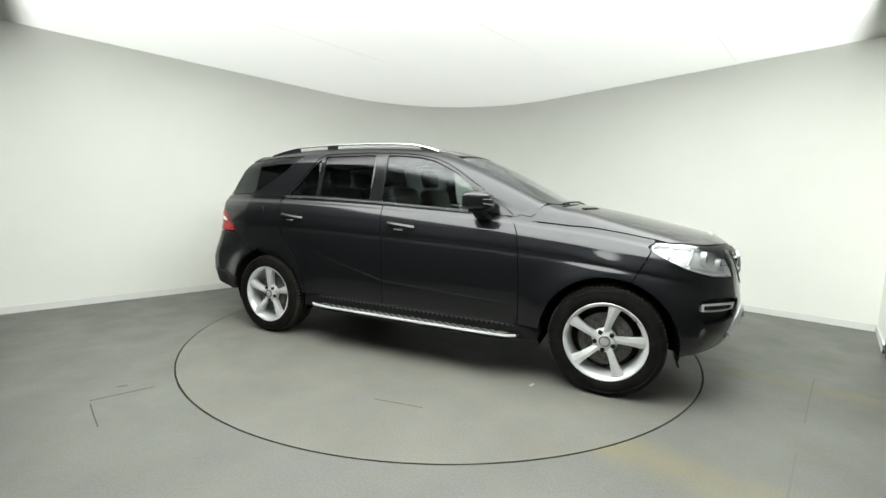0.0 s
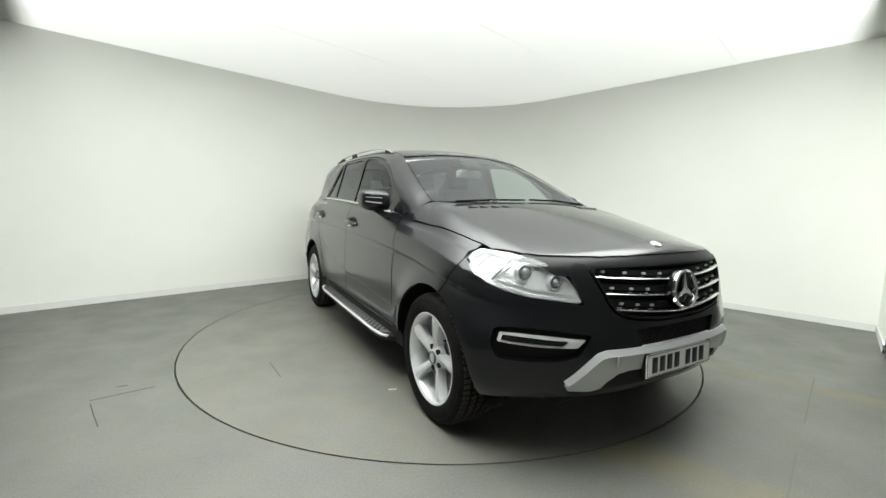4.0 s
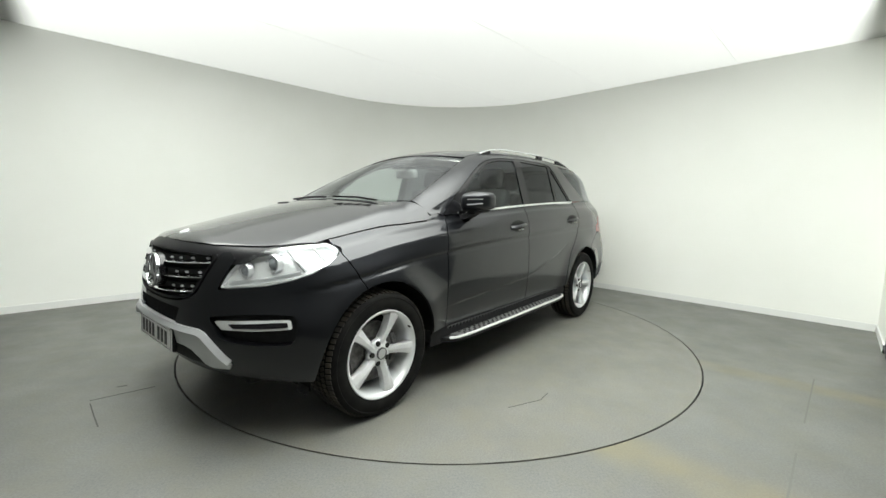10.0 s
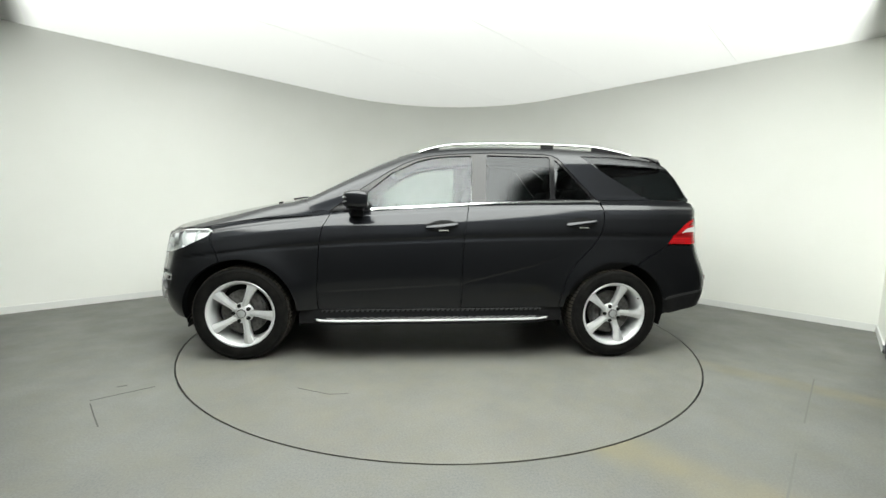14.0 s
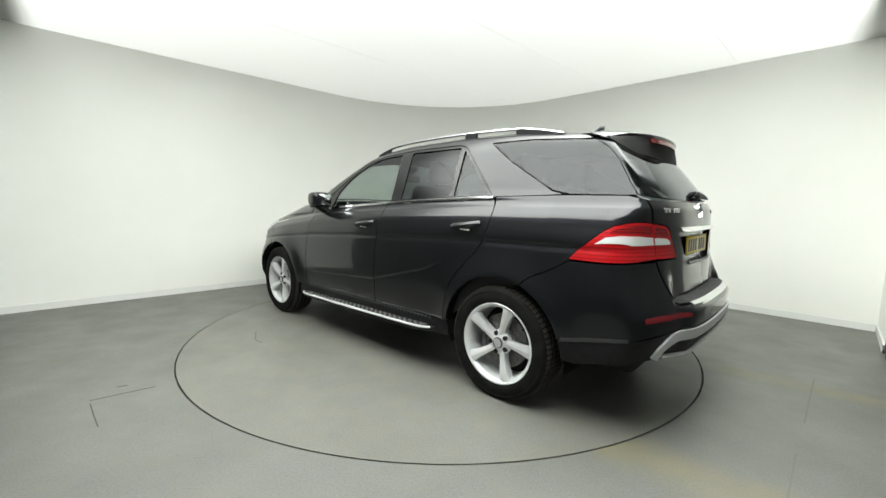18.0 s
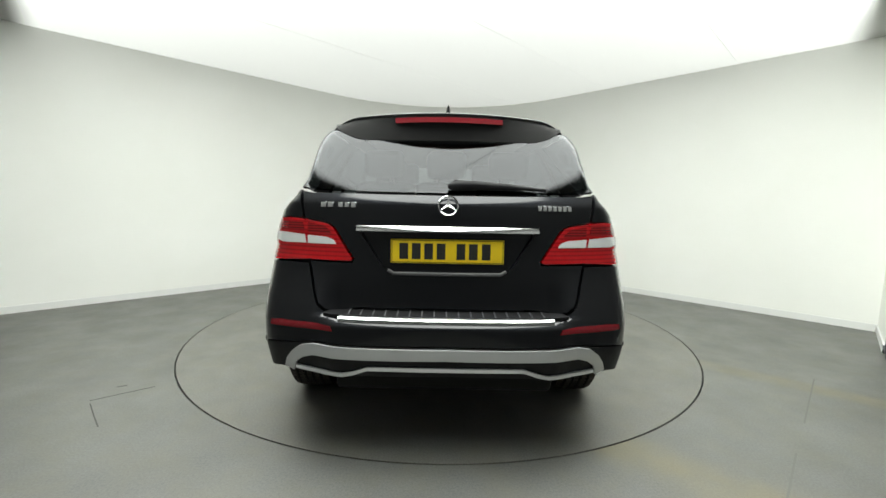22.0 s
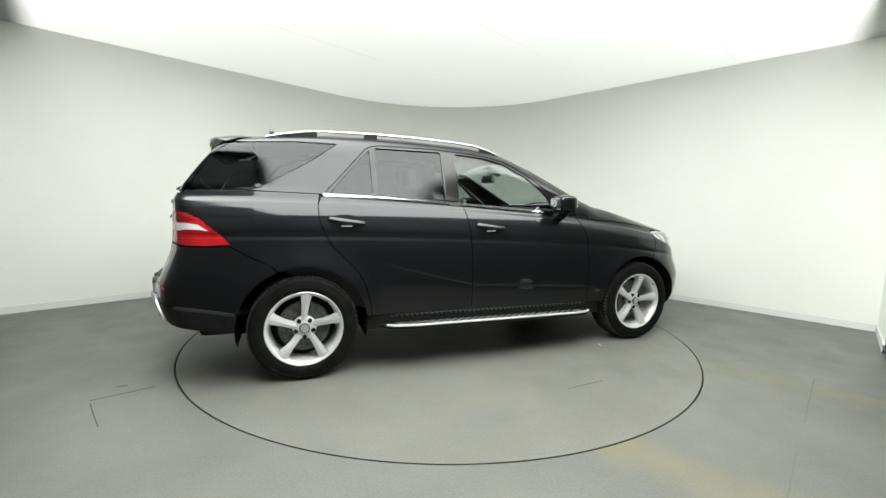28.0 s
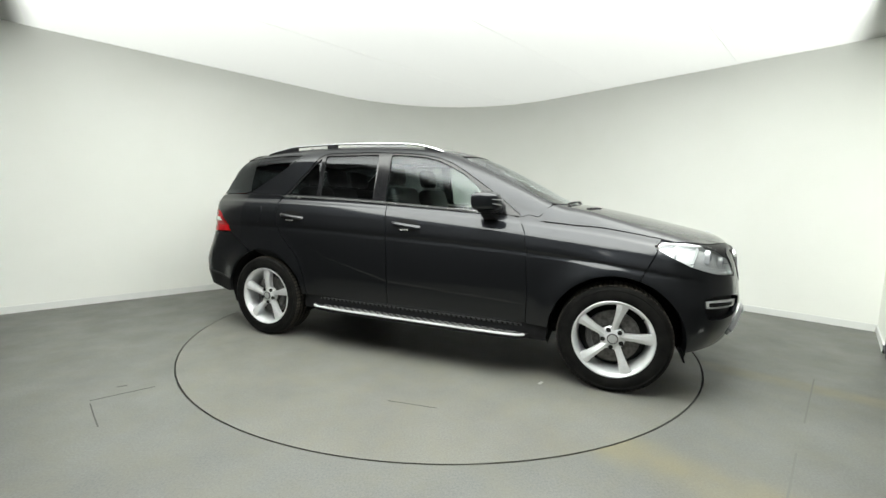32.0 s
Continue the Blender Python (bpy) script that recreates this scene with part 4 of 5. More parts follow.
# ---- headlamps ----
for sd in (1, -1):
    lamp = tagged(new("headlight"))
    lamp.parent = car
    loop = seam(("p", rounded(HEAD, 0.02)))
    panel("housing", LAMP_SILVER, lamp, loop, kind="cylf", off=-0.034, rim=0, inset=-0.004, side=sd, step=0.03, label="bright silver reflector housing")
    panel("lens", LENS, lamp, loop, kind="cylf", off=0.0, rim=0.0, side=sd, step=0.025, inset=0.002, label="clear polycarbonate headlamp lens")
    panel("bezel", LAMP_SILVER, lamp, loop, holes=[seam(("p", [tuple(np.array(q) + (0, (0.705 - q[1]) * 0.06, (0.895 - q[2]) * 0.10)) for q in HEAD]))], kind="cylf", off=-0.008, rim=0.03, inset=0.001, side=sd, step=0.02)
    for x, y, z, r in ((1.995, 0.728, 0.905, 0.044), (2.085, 0.630, 0.870, 0.036)):
        m = pose(x - 0.008, y, z, 0, 0, -90 + math.degrees(math.atan2(y, 2.0)) * 0.7)
        bm = bmesh.new()
        lathe(bm, [(r * 0.72, 0.004), (r * 0.8, 0.014), (r, 0.016), (r * 1.08, 0.008), (r * 1.12, -0.012)], 36, m)
        ring_ob = part("lamp_ring", mirrored(bm, sd), SATIN, lamp)
        bm = bmesh.new()
        lathe(bm, [(0.0001, 0.024), (r * 0.3, 0.022), (r * 0.55, 0.014), (r * 0.73, 0.002)], 36, m)
        part("projector", mirrored(bm, sd), PROJECTOR, ring_ob)
    for top, low in (((1.90, 0.712, 0.962), (1.90, 0.842, 0.868)), ((1.80, 0.762, 0.972), (1.80, 0.868, 0.905))):
        bm = bmesh.new()
        q = NATIVE["p"](dense([top, low], 0.03))
        sweep(bm, [Vector(v) - Vector((0.02, 0.012, 0)) for v in q], [(0.004, -0.008), (0.004, 0.008), (-0.004, 0.008), (-0.004, -0.008)], up=(1, 0.6, 0))
        part("reflector_divider", mirrored(bm, sd), GREY_PLASTIC, lamp)
    bm = bmesh.new()
    a = NATIVE["p"](dense([(2.15, 0.575, 0.808), (2.05, 0.72, 0.826), (1.92, 0.825, 0.862)], 0.03))
    sweep(bm, [Vector(q) - Vector((0.03, 0.01, 0)) for q in a], [(0.006, -0.012), (0.010, 0), (0.006, 0.012), (-0.01, 0.012), (-0.01, -0.012)])
    part("indicator_bar", mirrored(bm, sd), SATIN, lamp)

# ---- tail ----
for sd in (1, -1):
    tail = tagged(new("tail_light"))
    tail.parent = car
    lo = seam(("p", rounded(TAIL_OUT, 0.015)))
    panel("lens", RED, tail, lo, kind="cylr", off=0.002, rim=0.03, inset=0.0012, side=sd, step=0.02, label="glossy red tail lamp lens")
    panel("reversing_lens", CLEAR_WHITE, tail, seam(("p", [(-2.035, 0.90, 1.018), (-2.085, 0.878, 1.056), (-2.14, 0.845, 1.066), (-2.2, 0.77, 1.066), (-2.24, 0.672, 1.058), (-2.246, 0.666, 1.018), (-2.19, 0.80, 1.016)])), kind="cylr", off=0.0045, rim=0.004, inset=0.001, side=sd, step=0.02, label="clear white lamp band")
    panel("inner_lens", RED, tail, seam(("r", rounded(TAIL_IN, 0.012))), kind="rear", off=0.002, rim=0.03, inset=0.0012, side=sd, step=0.02)
    panel("inner_white_lens", CLEAR_WHITE, tail, seam(("r", rounded([(0.657, 1.056), (0.56, 1.050), (0.528, 1.038), (0.512, 1.018), (0.655, 1.018)], 0.006))), kind="rear", off=0.0045, rim=0.004, inset=0.0, side=sd, step=0.02, label="clear white lamp band")
    panel("upper_lens", DARK_RED, tail, seam(("p", rounded([(-2.10, 0.870, 1.082), (-2.15, 0.830, 1.108), (-2.2, 0.76, 1.117), (-2.238, 0.682, 1.114), (-2.244, 0.676, 1.076), (-2.2, 0.77, 1.080), (-2.14, 0.845, 1.078)], 0.008))), kind="cylr", off=0.004, rim=0.004, inset=0.0, side=sd, step=0.02, label="dark ribbed red lamp section")
    panel("inner_upper_lens", DARK_RED, tail, seam(("r", rounded([(0.655, 1.114), (0.60, 1.108), (0.565, 1.098), (0.535, 1.066), (0.56, 1.066), (0.655, 1.072)], 0.006))), kind="rear", off=0.004, rim=0.004, inset=0.0, side=sd, step=0.02, label="dark ribbed red lamp section")

gate_half = seam(("r", [(0.0, 1.252), (0.3, 1.253), (0.60, 1.258)]), ("r", GATE_SIDE[:2]), ("r", [(0.60, 1.124), (0.549, 1.114), (0.525, 1.096), (0.430, 0.950), (0.438, 0.936), (0.642, 0.936)]), ("r", GATE_SIDE[2:]), ("r", [(0.40, 0.728), (0.0, 0.732)]))
hollow = both(seam(("r", rounded([(0.0, 1.083), (0.405, 1.082), (0.36, 1.02), (0.30, 0.925), (0.255, 0.895), (0.0, 0.893)], 0.03, closed=False))))
tailgate = panel("tailgate", PAINT, car, both(gate_half), holes=[hollow], kind="rear", step=0.03, fine=0.012, rim=0.026)
glass_half = seam(("r", [(0.0, 1.560), (0.3, 1.565), (0.50, 1.575)]), ("p", GATE_TOP), ("r", [(0.62, 1.270), (0.3, 1.262), (0.0, 1.261)]))
rear_glass = panel("rear_window", GLASS_DARK, tailgate, both(glass_half), kind="rear", off=-0.002, rim=0.008, inset=0.0012, step=0.025, label="dark tinted rear window")
number_plate("number_plate", tailgate, -2.306, 0.994, -1, -1, PLATE_YELLOW, "yellow rear number plate with plain dark bars")
panel("plate_recess", PAINT, tailgate, hollow, kind="rear", off=-0.025, rim=0, inset=-0.008, step=0.03, label="shaded hollow round the plate")
bm = bmesh.new()
ys = np.linspace(-0.415, 0.415, 31)
a = NATIVE["r"](np.stack([ys, 0 * ys + 1.096], 1))
sweep(bm, [Vector(q) + Vector((-0.006, 0, 0)) for q in a], [(-0.018, -0.012), (-0.017, -0.008), (-0.004, 0.012), (0.012, 0.013), (0.012, -0.012)])
part("handle_bar", bm, CHROME, tailgate, "wide chrome tailgate bar")
bm = bmesh.new()
path = NATIVE["r"](dense([(-0.27, 0.908), (-0.245, 0.893), (0.0, 0.892), (0.245, 0.893), (0.27, 0.908)], 0.03))
sweep(bm, [Vector(q) + Vector((-0.006, 0, 0)) for q in path], oval(0.006, 0.008, 8))
part("pull_lip", bm, TRIM_GREY, tailgate)
emblem(tailgate, -2.309, 1.204, 0.047, -1, 10)
for y0, y1, z in ((0.592, 0.525, 1.200), (0.508, 0.417, 1.200), (-0.408, -0.575, 1.198)):
    n = {0.592: 2, 0.508: 3, -0.408: 7}[y0]
    for k in range(n):
        y = y0 + (y1 - y0) * (k + 0.5) / n
        q = NATIVE["r"](np.array([[y, z]]))[0]
        bm = bmesh.new()
        box(bm, (0.005, abs(y1 - y0) / n * 0.78, 0.024), (q[0] - 0.002, q[1], z), 0.0015, pose(0, 0, 0, 0, 12, math.degrees(-0.25 * y)))
        part("badge_bar", bm, CHROME, tailgate, "chrome model badge as plain bars")
# wiper on its boss
bm = bmesh.new()
rod(bm, (-2.215, -0.035, 1.292), (-2.275, -0.035, 1.310), 0.020, 16, 0.016)
wiper = part("rear_wiper", bm, PLASTIC, tailgate, "black rear wiper arm")
bm = bmesh.new()
q = NATIVE["r"](dense([(0.005, 1.288), (-0.10, 1.294), (-0.25, 1.290), (-0.45, 1.278)], 0.02))
sweep(bm, [Vector(v) + Vector((-0.026 + 0.012 * i / len(q), 0, 0.004)) for i, v in enumerate(q)], lambda t: oval(0.006 + 0.012 * min(1, t / 0.12) ** 0.5 - 0.014 * max(t - 0.12, 0), 0.008 + 0.018 * min(1, t / 0.12) ** 0.5 - 0.022 * max(t - 0.12, 0), 10))
part("wiper_arm", bm, PLASTIC, wiper)

# roof spoiler
def spoiler_section(y):
    """Top from the roof to the trailing edge, then back below to the glass; it thins out to its ends."""
    out = max(abs(y) - 0.45, 0)
    back_x, back_z = -2.105 + 0.36 * y * y + 2.4 * out * out, 1.652 - 0.06 * y * y - 1.3 * out * out
    skin = NATIVE["t"](np.array([[-1.785 - 0.016 * k, y] for k in range(6)]))
    root = skin[0] + [0, 0, 0.003]
    rows = []
    for k in range(9):
        u = k / 8
        x = root[0] + (back_x + 0.012 - root[0]) * u
        z = root[2] + (back_z + 0.008 - root[2]) * u + 0.010 * math.sin(math.pi * u)
        if x > -1.866:
            z = max(z, float(np.interp(-x, -skin[:, 0], skin[:, 2])) + 0.004)
        rows.append((x, y, z))
    low = NATIVE["r"](np.array([[y, 1.528 + 2.0 * max(abs(y) - 0.40, 0) ** 2]]))[0]
    lip = (back_x + 0.010, y, back_z - 0.008)
    rows += [(back_x + 0.002, y, back_z + 0.003), lip]
    for u in (0.3, 0.65, 1.0):
        rows.append((lip[0] + (low[0] - lip[0]) * u, y, lip[2] + (low[2] - lip[2]) * u + 0.020 * math.sin(math.pi * u)))
    return rows + [(low[0] + 0.03, y, low[2] + 0.01)]


sections = [spoiler_section(y) for y in np.linspace(-0.59, 0.59, 49)]
made = []
for name, mat, pick in (("roof_spoiler", PAINT, range(0, 11)), ("spoiler_underside", GAP, range(10, 15))):
    bm = bmesh.new()
    rows = [[bm.verts.new(q[k]) for k in pick] for q in sections]
    for a, b in zip(rows, rows[1:]):
        for j in range(len(pick) - 1):
            bm.faces.new((a[j], a[j + 1], b[j + 1], b[j]))
    if not made:
        for q in (sections[0], sections[-1]):
            bm.faces.new([bm.verts.new(v) for v in q])
    made.append(part(name, bm, mat, made[0] if made else tailgate))
spoiler = made[0]
bm = bmesh.new()
ys = np.linspace(-0.265, 0.265, 25)
sweep(bm, [Vector((-2.105 + 0.36 * y * y + 0.016, y, 1.652 - 0.06 * y * y - 0.028)) for y in ys], [(0.02, -0.010), (0.02, 0.008), (-0.012, 0.013), (-0.014, -0.012)])
part("brake_light", bm, REFLECTOR, spoiler, "red high-level brake light")
bm = bmesh.new()
z = float(NATIVE["t"](np.array([[-1.62, 0.0]]))[0][2])
sweep(bm, [(-1.50, 0, z + 0.004), (-1.56, 0, z + 0.012), (-1.62, 0, z + 0.045), (-1.655, 0, z + 0.068), (-1.675, 0, z + 0.066)], lambda t: oval(0.024 - 0.018 * t, 0.006 + 0.012 * t, 10))
part("antenna", bm, PAINT, car, "small black shark-fin aerial")

# rear bumper, lower apron, step plate and trims
rb_half = seam(("r", [(0.0, 0.708), (0.47, 0.708), (0.50, 0.705), (0.556, 0.716), (0.594, 0.746), (0.613, 0.79), (0.629, 0.85), (0.650, 0.928)]), ("p", [(-2.20, 0.80, 0.926), (-2.155, 0.866, 0.922), (-2.05, 0.905, 0.920), (-1.905, 0.93, 0.922)]), ("s", [(-1.90, 0.924), (-1.79, 0.857), (-1.66, 0.795)]), ("s", arc(-AXLE, HUBZ, 0.424, 112, 163)), ("s", [(-1.88, 0.482), (-2.12, 0.524), (-2.25, 0.545)]), ("r", [(0.70, 0.570), (0.6, 0.585), (0.0, 0.590)]))
rear_bumper = panel("rear_bumper", PAINT, car, both(rb_half), kind="cylr", step=0.03, fine=0.010)
ap_half = seam(("r", [(0.0, 0.590), (0.6, 0.585), (0.70, 0.570)]), ("s", [(-2.25, 0.545), (-2.12, 0.524), (-1.88, 0.482)]), ("s", arc(-AXLE, HUBZ, 0.424, 164, 179)), ("p", [(-1.95, 0.90, 0.355), (-2.15, 0.86, 0.40), (-2.27, 0.79, 0.425)]), ("r", [(0.70, 0.425), (0.47, 0.415), (0.38, 0.43), (0.0, 0.44)]))
apron = panel("rear_apron", PLASTIC, rear_bumper, both(ap_half), kind="cylr", step=0.03, label="black textured plastic rear apron")
panel("trim_band", SATIN, rear_bumper, both(seam(("r", [(0.0, 0.581), (0.60, 0.577), (0.66, 0.564), (0.70, 0.535), (0.735, 0.492), (0.752, 0.446), (0.705, 0.428), (0.690, 0.475), (0.65, 0.508), (0.60, 0.524), (0.0, 0.532)]))), kind="rear", off=0.012, rim=0.014, inset=0, step=0.02, label="satin silver bumper trim")
bm = bmesh.new()
path = NATIVE["r"](dense([(-0.69, 0.447), (-0.56, 0.438), (-0.465, 0.436), (-0.415, 0.450), (-0.345, 0.480), (-0.25, 0.482), (0.25, 0.482), (0.345, 0.480), (0.415, 0.450), (0.465, 0.436), (0.56, 0.438), (0.69, 0.447)], 0.03))
sweep(bm, [Vector(q) + Vector((-0.006, 0, 0)) for q in path], [(-0.012, -0.006), (-0.010, 0.008), (0.010, 0.010), (0.012, -0.010)])
part("lower_trim", bm, POLISHED, rear_bumper, "chrome lower bumper lip")
for sd in (1, -1):
    panel("reflector", REFLECTOR, rear_bumper, seam(("p", [(-2.295, 0.835, 0.660), (-2.34, 0.78, 0.667), (-2.40, 0.62, 0.669), (-2.419, 0.517, 0.666), (-2.425, 0.505, 0.645), (-2.40, 0.62, 0.641), (-2.34, 0.78, 0.637), (-2.29, 0.838, 0.634)])), kind="cylr", off=0.003, rim=0.006, inset=0, side=sd, step=0.02, label="slim red reflector strip")
    panel("side_trim", TRIM_DARK, rear_bumper, seam(("s", [(-1.885, 0.497), (-2.12, 0.538), (-2.22, 0.552), (-2.22, 0.534), (-2.12, 0.518), (-1.88, 0.475)])), kind="side", off=0.004, rim=0.006, inset=0, side=sd, step=0.02, label="thin dark grey trim line")
bm = bmesh.new()
ys = np.linspace(-0.478, 0.478, 31)
a = NATIVE["r"](np.stack([ys, 0 * ys + 0.690], 1))
sweep(bm, [Vector(q) for q in a], [(-0.006, -0.014), (-0.006, 0.012), (0.002, 0.020), (0.022, 0.023), (0.022, -0.014)])
step_plate = part("step_plate", bm, CHROME, rear_bumper, "brushed steel loading sill lip")
bm = bmesh.new()
ys = np.linspace(-0.545, 0.545, 35)
a = NATIVE["r"](np.stack([ys, 0 * ys + 0.690], 1))
sweep(bm, [Vector(q) + Vector((0.055, 0, 0.020)) for q in a], [(-0.035, -0.01), (-0.035, 0.003), (0.06, 0.010), (0.06, -0.01)])
part("sill_mat", bm, PLASTIC, step_plate)
for y in np.linspace(-0.44, 0.44, 17):
    q = NATIVE["r"](np.array([[y, 0.690]]))[0]
    bm = bmesh.new()
    box(bm, (0.075, 0.006, 0.006), (q[0] + 0.062, y, 0.7165), 0.002, pose(0, 0, 0, 0, -4, 0))
    part("rib", bm, TRIM_GREY, step_plate)

# ---- flanks: sills, running boards, mirrors, rails ----
for sd in (1, -1):
    bm = bmesh.new()
    path = [(x, 0.885, 0.345 + 0.012 * (0.9 - x)) for x in np.linspace(1.03, -1.03, 12)]
    sweep(bm, path, [(-0.10, -0.08), (0.018, -0.065), (0.026, 0.0), (0.018, 0.046), (-0.10, 0.05)])
    sill = part("sill", mirrored(bm, sd), PLASTIC, car, "black plastic sill cover")
    bm = bmesh.new()
    pts = [(0.93, 0.885), (0.90, 0.945), (0.84, 0.985), (0.7, 1.0), (0.0, 1.006), (-0.7, 1.002), (-0.84, 0.985), (-0.91, 0.945), (-0.94, 0.885)]
    pts = [tuple(q) for q in rounded(pts, 0.03, closed=False)]
    v, f = prism(pts, -0.028, 0.0)
    vs = [bm.verts.new((x, y, z + 0.318 + 0.012 * (0.9 - x))) for x, y, z in v]
    for q in f:
        bm.faces.new([vs[i] for i in q])
    board = part("running_board", mirrored(bm, sd), PLASTIC, car, "running board with aluminium tread")
    bm = bmesh.new()
    path = [(x, y, 0.322 + 0.012 * (0.9 - x)) for x, y in pts[4:-4]]
    sweep(bm, path, [(-0.010, -0.008), (-0.011, 0.0), (-0.006, 0.005), (0.006, 0.005), (0.009, 0.0), (0.009, -0.008)])
    part("edge_trim", mirrored(bm, sd), POLISHED, board, "polished aluminium edge")
    bm = bmesh.new()
    v, f = prism([(0.83, 0.905), (0.80, 0.968), (0.68, 0.984), (0.0, 0.990), (-0.68, 0.986), (-0.80, 0.968), (-0.83, 0.905)], 0.0, 0.003)
    vs = [bm.verts.new((x, y, z + 0.3185 + 0.012 * (0.9 - x))) for x, y, z in v]
    for q in f:
        bm.faces.new([vs[i] for i in q])
    tread = part("tread_plate", mirrored(bm, sd), CAST, board, "brushed aluminium tread plate")
    for i in range(26):
        for j in range(3):
            x, y = 0.74 - i * 0.0592 - (j % 2) * 0.0296, 0.922 + j * 0.024
            bm = bmesh.new()
            box(bm, (0.024, 0.013, 0.004), (x, sd * y, 0.3225 + 0.012 * (0.9 - x)), 0.0012, None, 1)
            part("tread_pad", bm, RUBBER, tread)
    bm = bmesh.new()
    sweep(bm, [(x, 0.916, 0.375 + 0.012 * (0.9 - x)) for x in np.linspace(0.86, -0.86, 6)], [(-0.012, -0.008), (0.0, -0.008), (0.0, 0.008), (-0.012, 0.008)])
    trim = part("sill_trim", mirrored(bm, sd), TRIM_DARK, sill)
    for i in range(44):
        x = 0.84 - i * 0.039
        bm = bmesh.new()
        box(bm, (0.020, 0.004, 0.012), (x, sd * 0.9165, 0.375 + 0.012 * (0.9 - x)), 0, pose(0, 0, 0, 0, 30, 0))
        part("pad", bm, RUBBER, trim)

    # door mirror
    mirror = tagged(new("door_mirror"))
    mirror.parent = car
    bm = bmesh.new()
    bmesh.ops.create_cube(bm, size=1.0)
    bmesh.ops.subdivide_edges(bm, edges=bm.edges[:], cuts=11, use_grid_fill=True)

    def mirror_skin(x, y, z):
        n = (abs(x) ** 3 + abs(y) ** 5 + abs(z) ** 4)
        for _ in range(30):
            k = n ** (-1 / 4)
            x, y, z = x * k, y * k, z * k
            n = abs(x) ** 3 + abs(y) ** 5 + abs(z) ** 4
        taper = 1 - 0.14 * max(y, 0) - 0.08 * max(x, 0)
        return 0.598 + 0.090 * x - 0.038 * max(y, 0) ** 2, 0.944 + 0.102 * y, 1.232 + (0.076 if z > 0 else 0.068) * z * taper + 0.006 * y

    for q in bm.verts:
        q.co = mirror_skin(*(2 * c for c in q.co))
    part("housing", mirrored(bm, sd), PAINT, mirror)
    bm = bmesh.new()
    sweep(bm, [(0.60, 0.80, 1.118), (0.60, 0.86, 1.128), (0.59, 0.90, 1.150), (0.585, 0.935, 1.172)], lambda t: [(0.055 - 0.015 * t, -0.02), (0.055 - 0.015 * t, 0.018), (-0.055 + 0.015 * t, 0.018), (-0.055 + 0.015 * t, -0.02)])
    part("stalk", mirrored(bm, sd), PLASTIC, mirror)
    bm = bmesh.new()
    box(bm, (0.12, 0.150, 0.018), (0.595, 0.932, 1.170), 0.008)
    part("lower_cover", mirrored(bm, sd), PLASTIC, mirror)
    bm = bmesh.new()
    box(bm, (0.006, 0.140, 0.095), (0.509, 0.938, 1.234), 0.0028)
    part("mirror_glass", mirrored(bm, sd), MIRROR, mirror)
    for z, h in ((-0.30, 0.0030), (0.25, 0.0020)):
        bm = bmesh.new()
        sweep(bm, [mirror_skin(1.0, y, z) for y in np.linspace(-0.2, 0.95, 10)], [(-0.004, -h), (0.004, -h), (0.004, h), (-0.004, h)])
        part("indicator_strip", mirrored(bm, sd), SATIN, mirror)
    # roof rail on its feet
    rail = tagged(new("roof_rail"))
    rail.parent = car
    xs = np.linspace(0.12, -1.68, 37)
    base_z = NATIVE["t"](np.stack([xs, 0 * xs + 0.606], 1))[:, 2]
    lift = 0.004 + 0.029 * np.clip(np.minimum((0.12 - xs) / 0.22, (xs + 1.68) / 0.30), 0, 1) ** 0.8
    rail_z = base_z + lift
    bm = bmesh.new()
    sweep(bm, [(x, 0.606, z) for x, z in zip(xs, rail_z)], [(0.010, -0.007), (0.013, 0.0), (0.009, 0.006), (-0.009, 0.006), (-0.013, 0.0), (-0.010, -0.007)])
    part("bar", mirrored(bm, sd), CHROME, rail, "polished aluminium roof rail")
    for x0, x1 in ((0.06, -0.04), (-0.90, -1.00), (-1.34, -1.60)):
        fx = np.linspace(x0, x1, 6)
        fz, fb = np.interp(-fx, -xs, rail_z), np.interp(-fx, -xs, base_z)
        bm = bmesh.new()
        rows = [[bm.verts.new((x, 0.606 + w, h)) for w, h in ((0.013, a - 0.03), (0.011, b - 0.004), (-0.011, b - 0.004), (-0.014, a - 0.02))] for x, a, b in zip(fx, fb, fz)]
        for a, b in zip(rows, rows[1:]):
            for j in range(4):
                bm.faces.new((a[j], a[(j + 1) % 4], b[(j + 1) % 4], b[j]))
        bm.faces.new(rows[0])
        bm.faces.new(rows[-1][::-1])
        part("foot", mirrored(bm, sd), PLASTIC, rail)
    # hood vents, wipers, mud flap
    for k in range(4):
        c = NATIVE["t"](np.array([[1.262 + 0.020 * k, 0.54 - 0.072 * k]]))[0]
        bm = bmesh.new()
        box(bm, (0.032, 0.060, 0.006), (c[0], c[1], c[2] + 0.0005), 0.0025, pose(0, 0, 0, 6, 8, 16))
        part("hood_vent", mirrored(bm, sd), GAP, hood)
    bm = bmesh.new()
    box(bm, (0.012, 0.10, 0.08), (1.875, 0.79, 0.272), 0.004, pose(0, 0, 0, 0, -20, 0))
    part("air_deflector", mirrored(bm, sd), PLASTIC, car, "black rubber flap before the wheel")
panel("fuel_flap", PAINT, car, seam(("s", rounded([(-1.755, 1.160), (-1.52, 1.168), (-1.522, 1.020), (-1.755, 1.030)], 0.05))), kind="side", off=0.0045, rim=0.006, inset=0, side=-1, step=0.03)
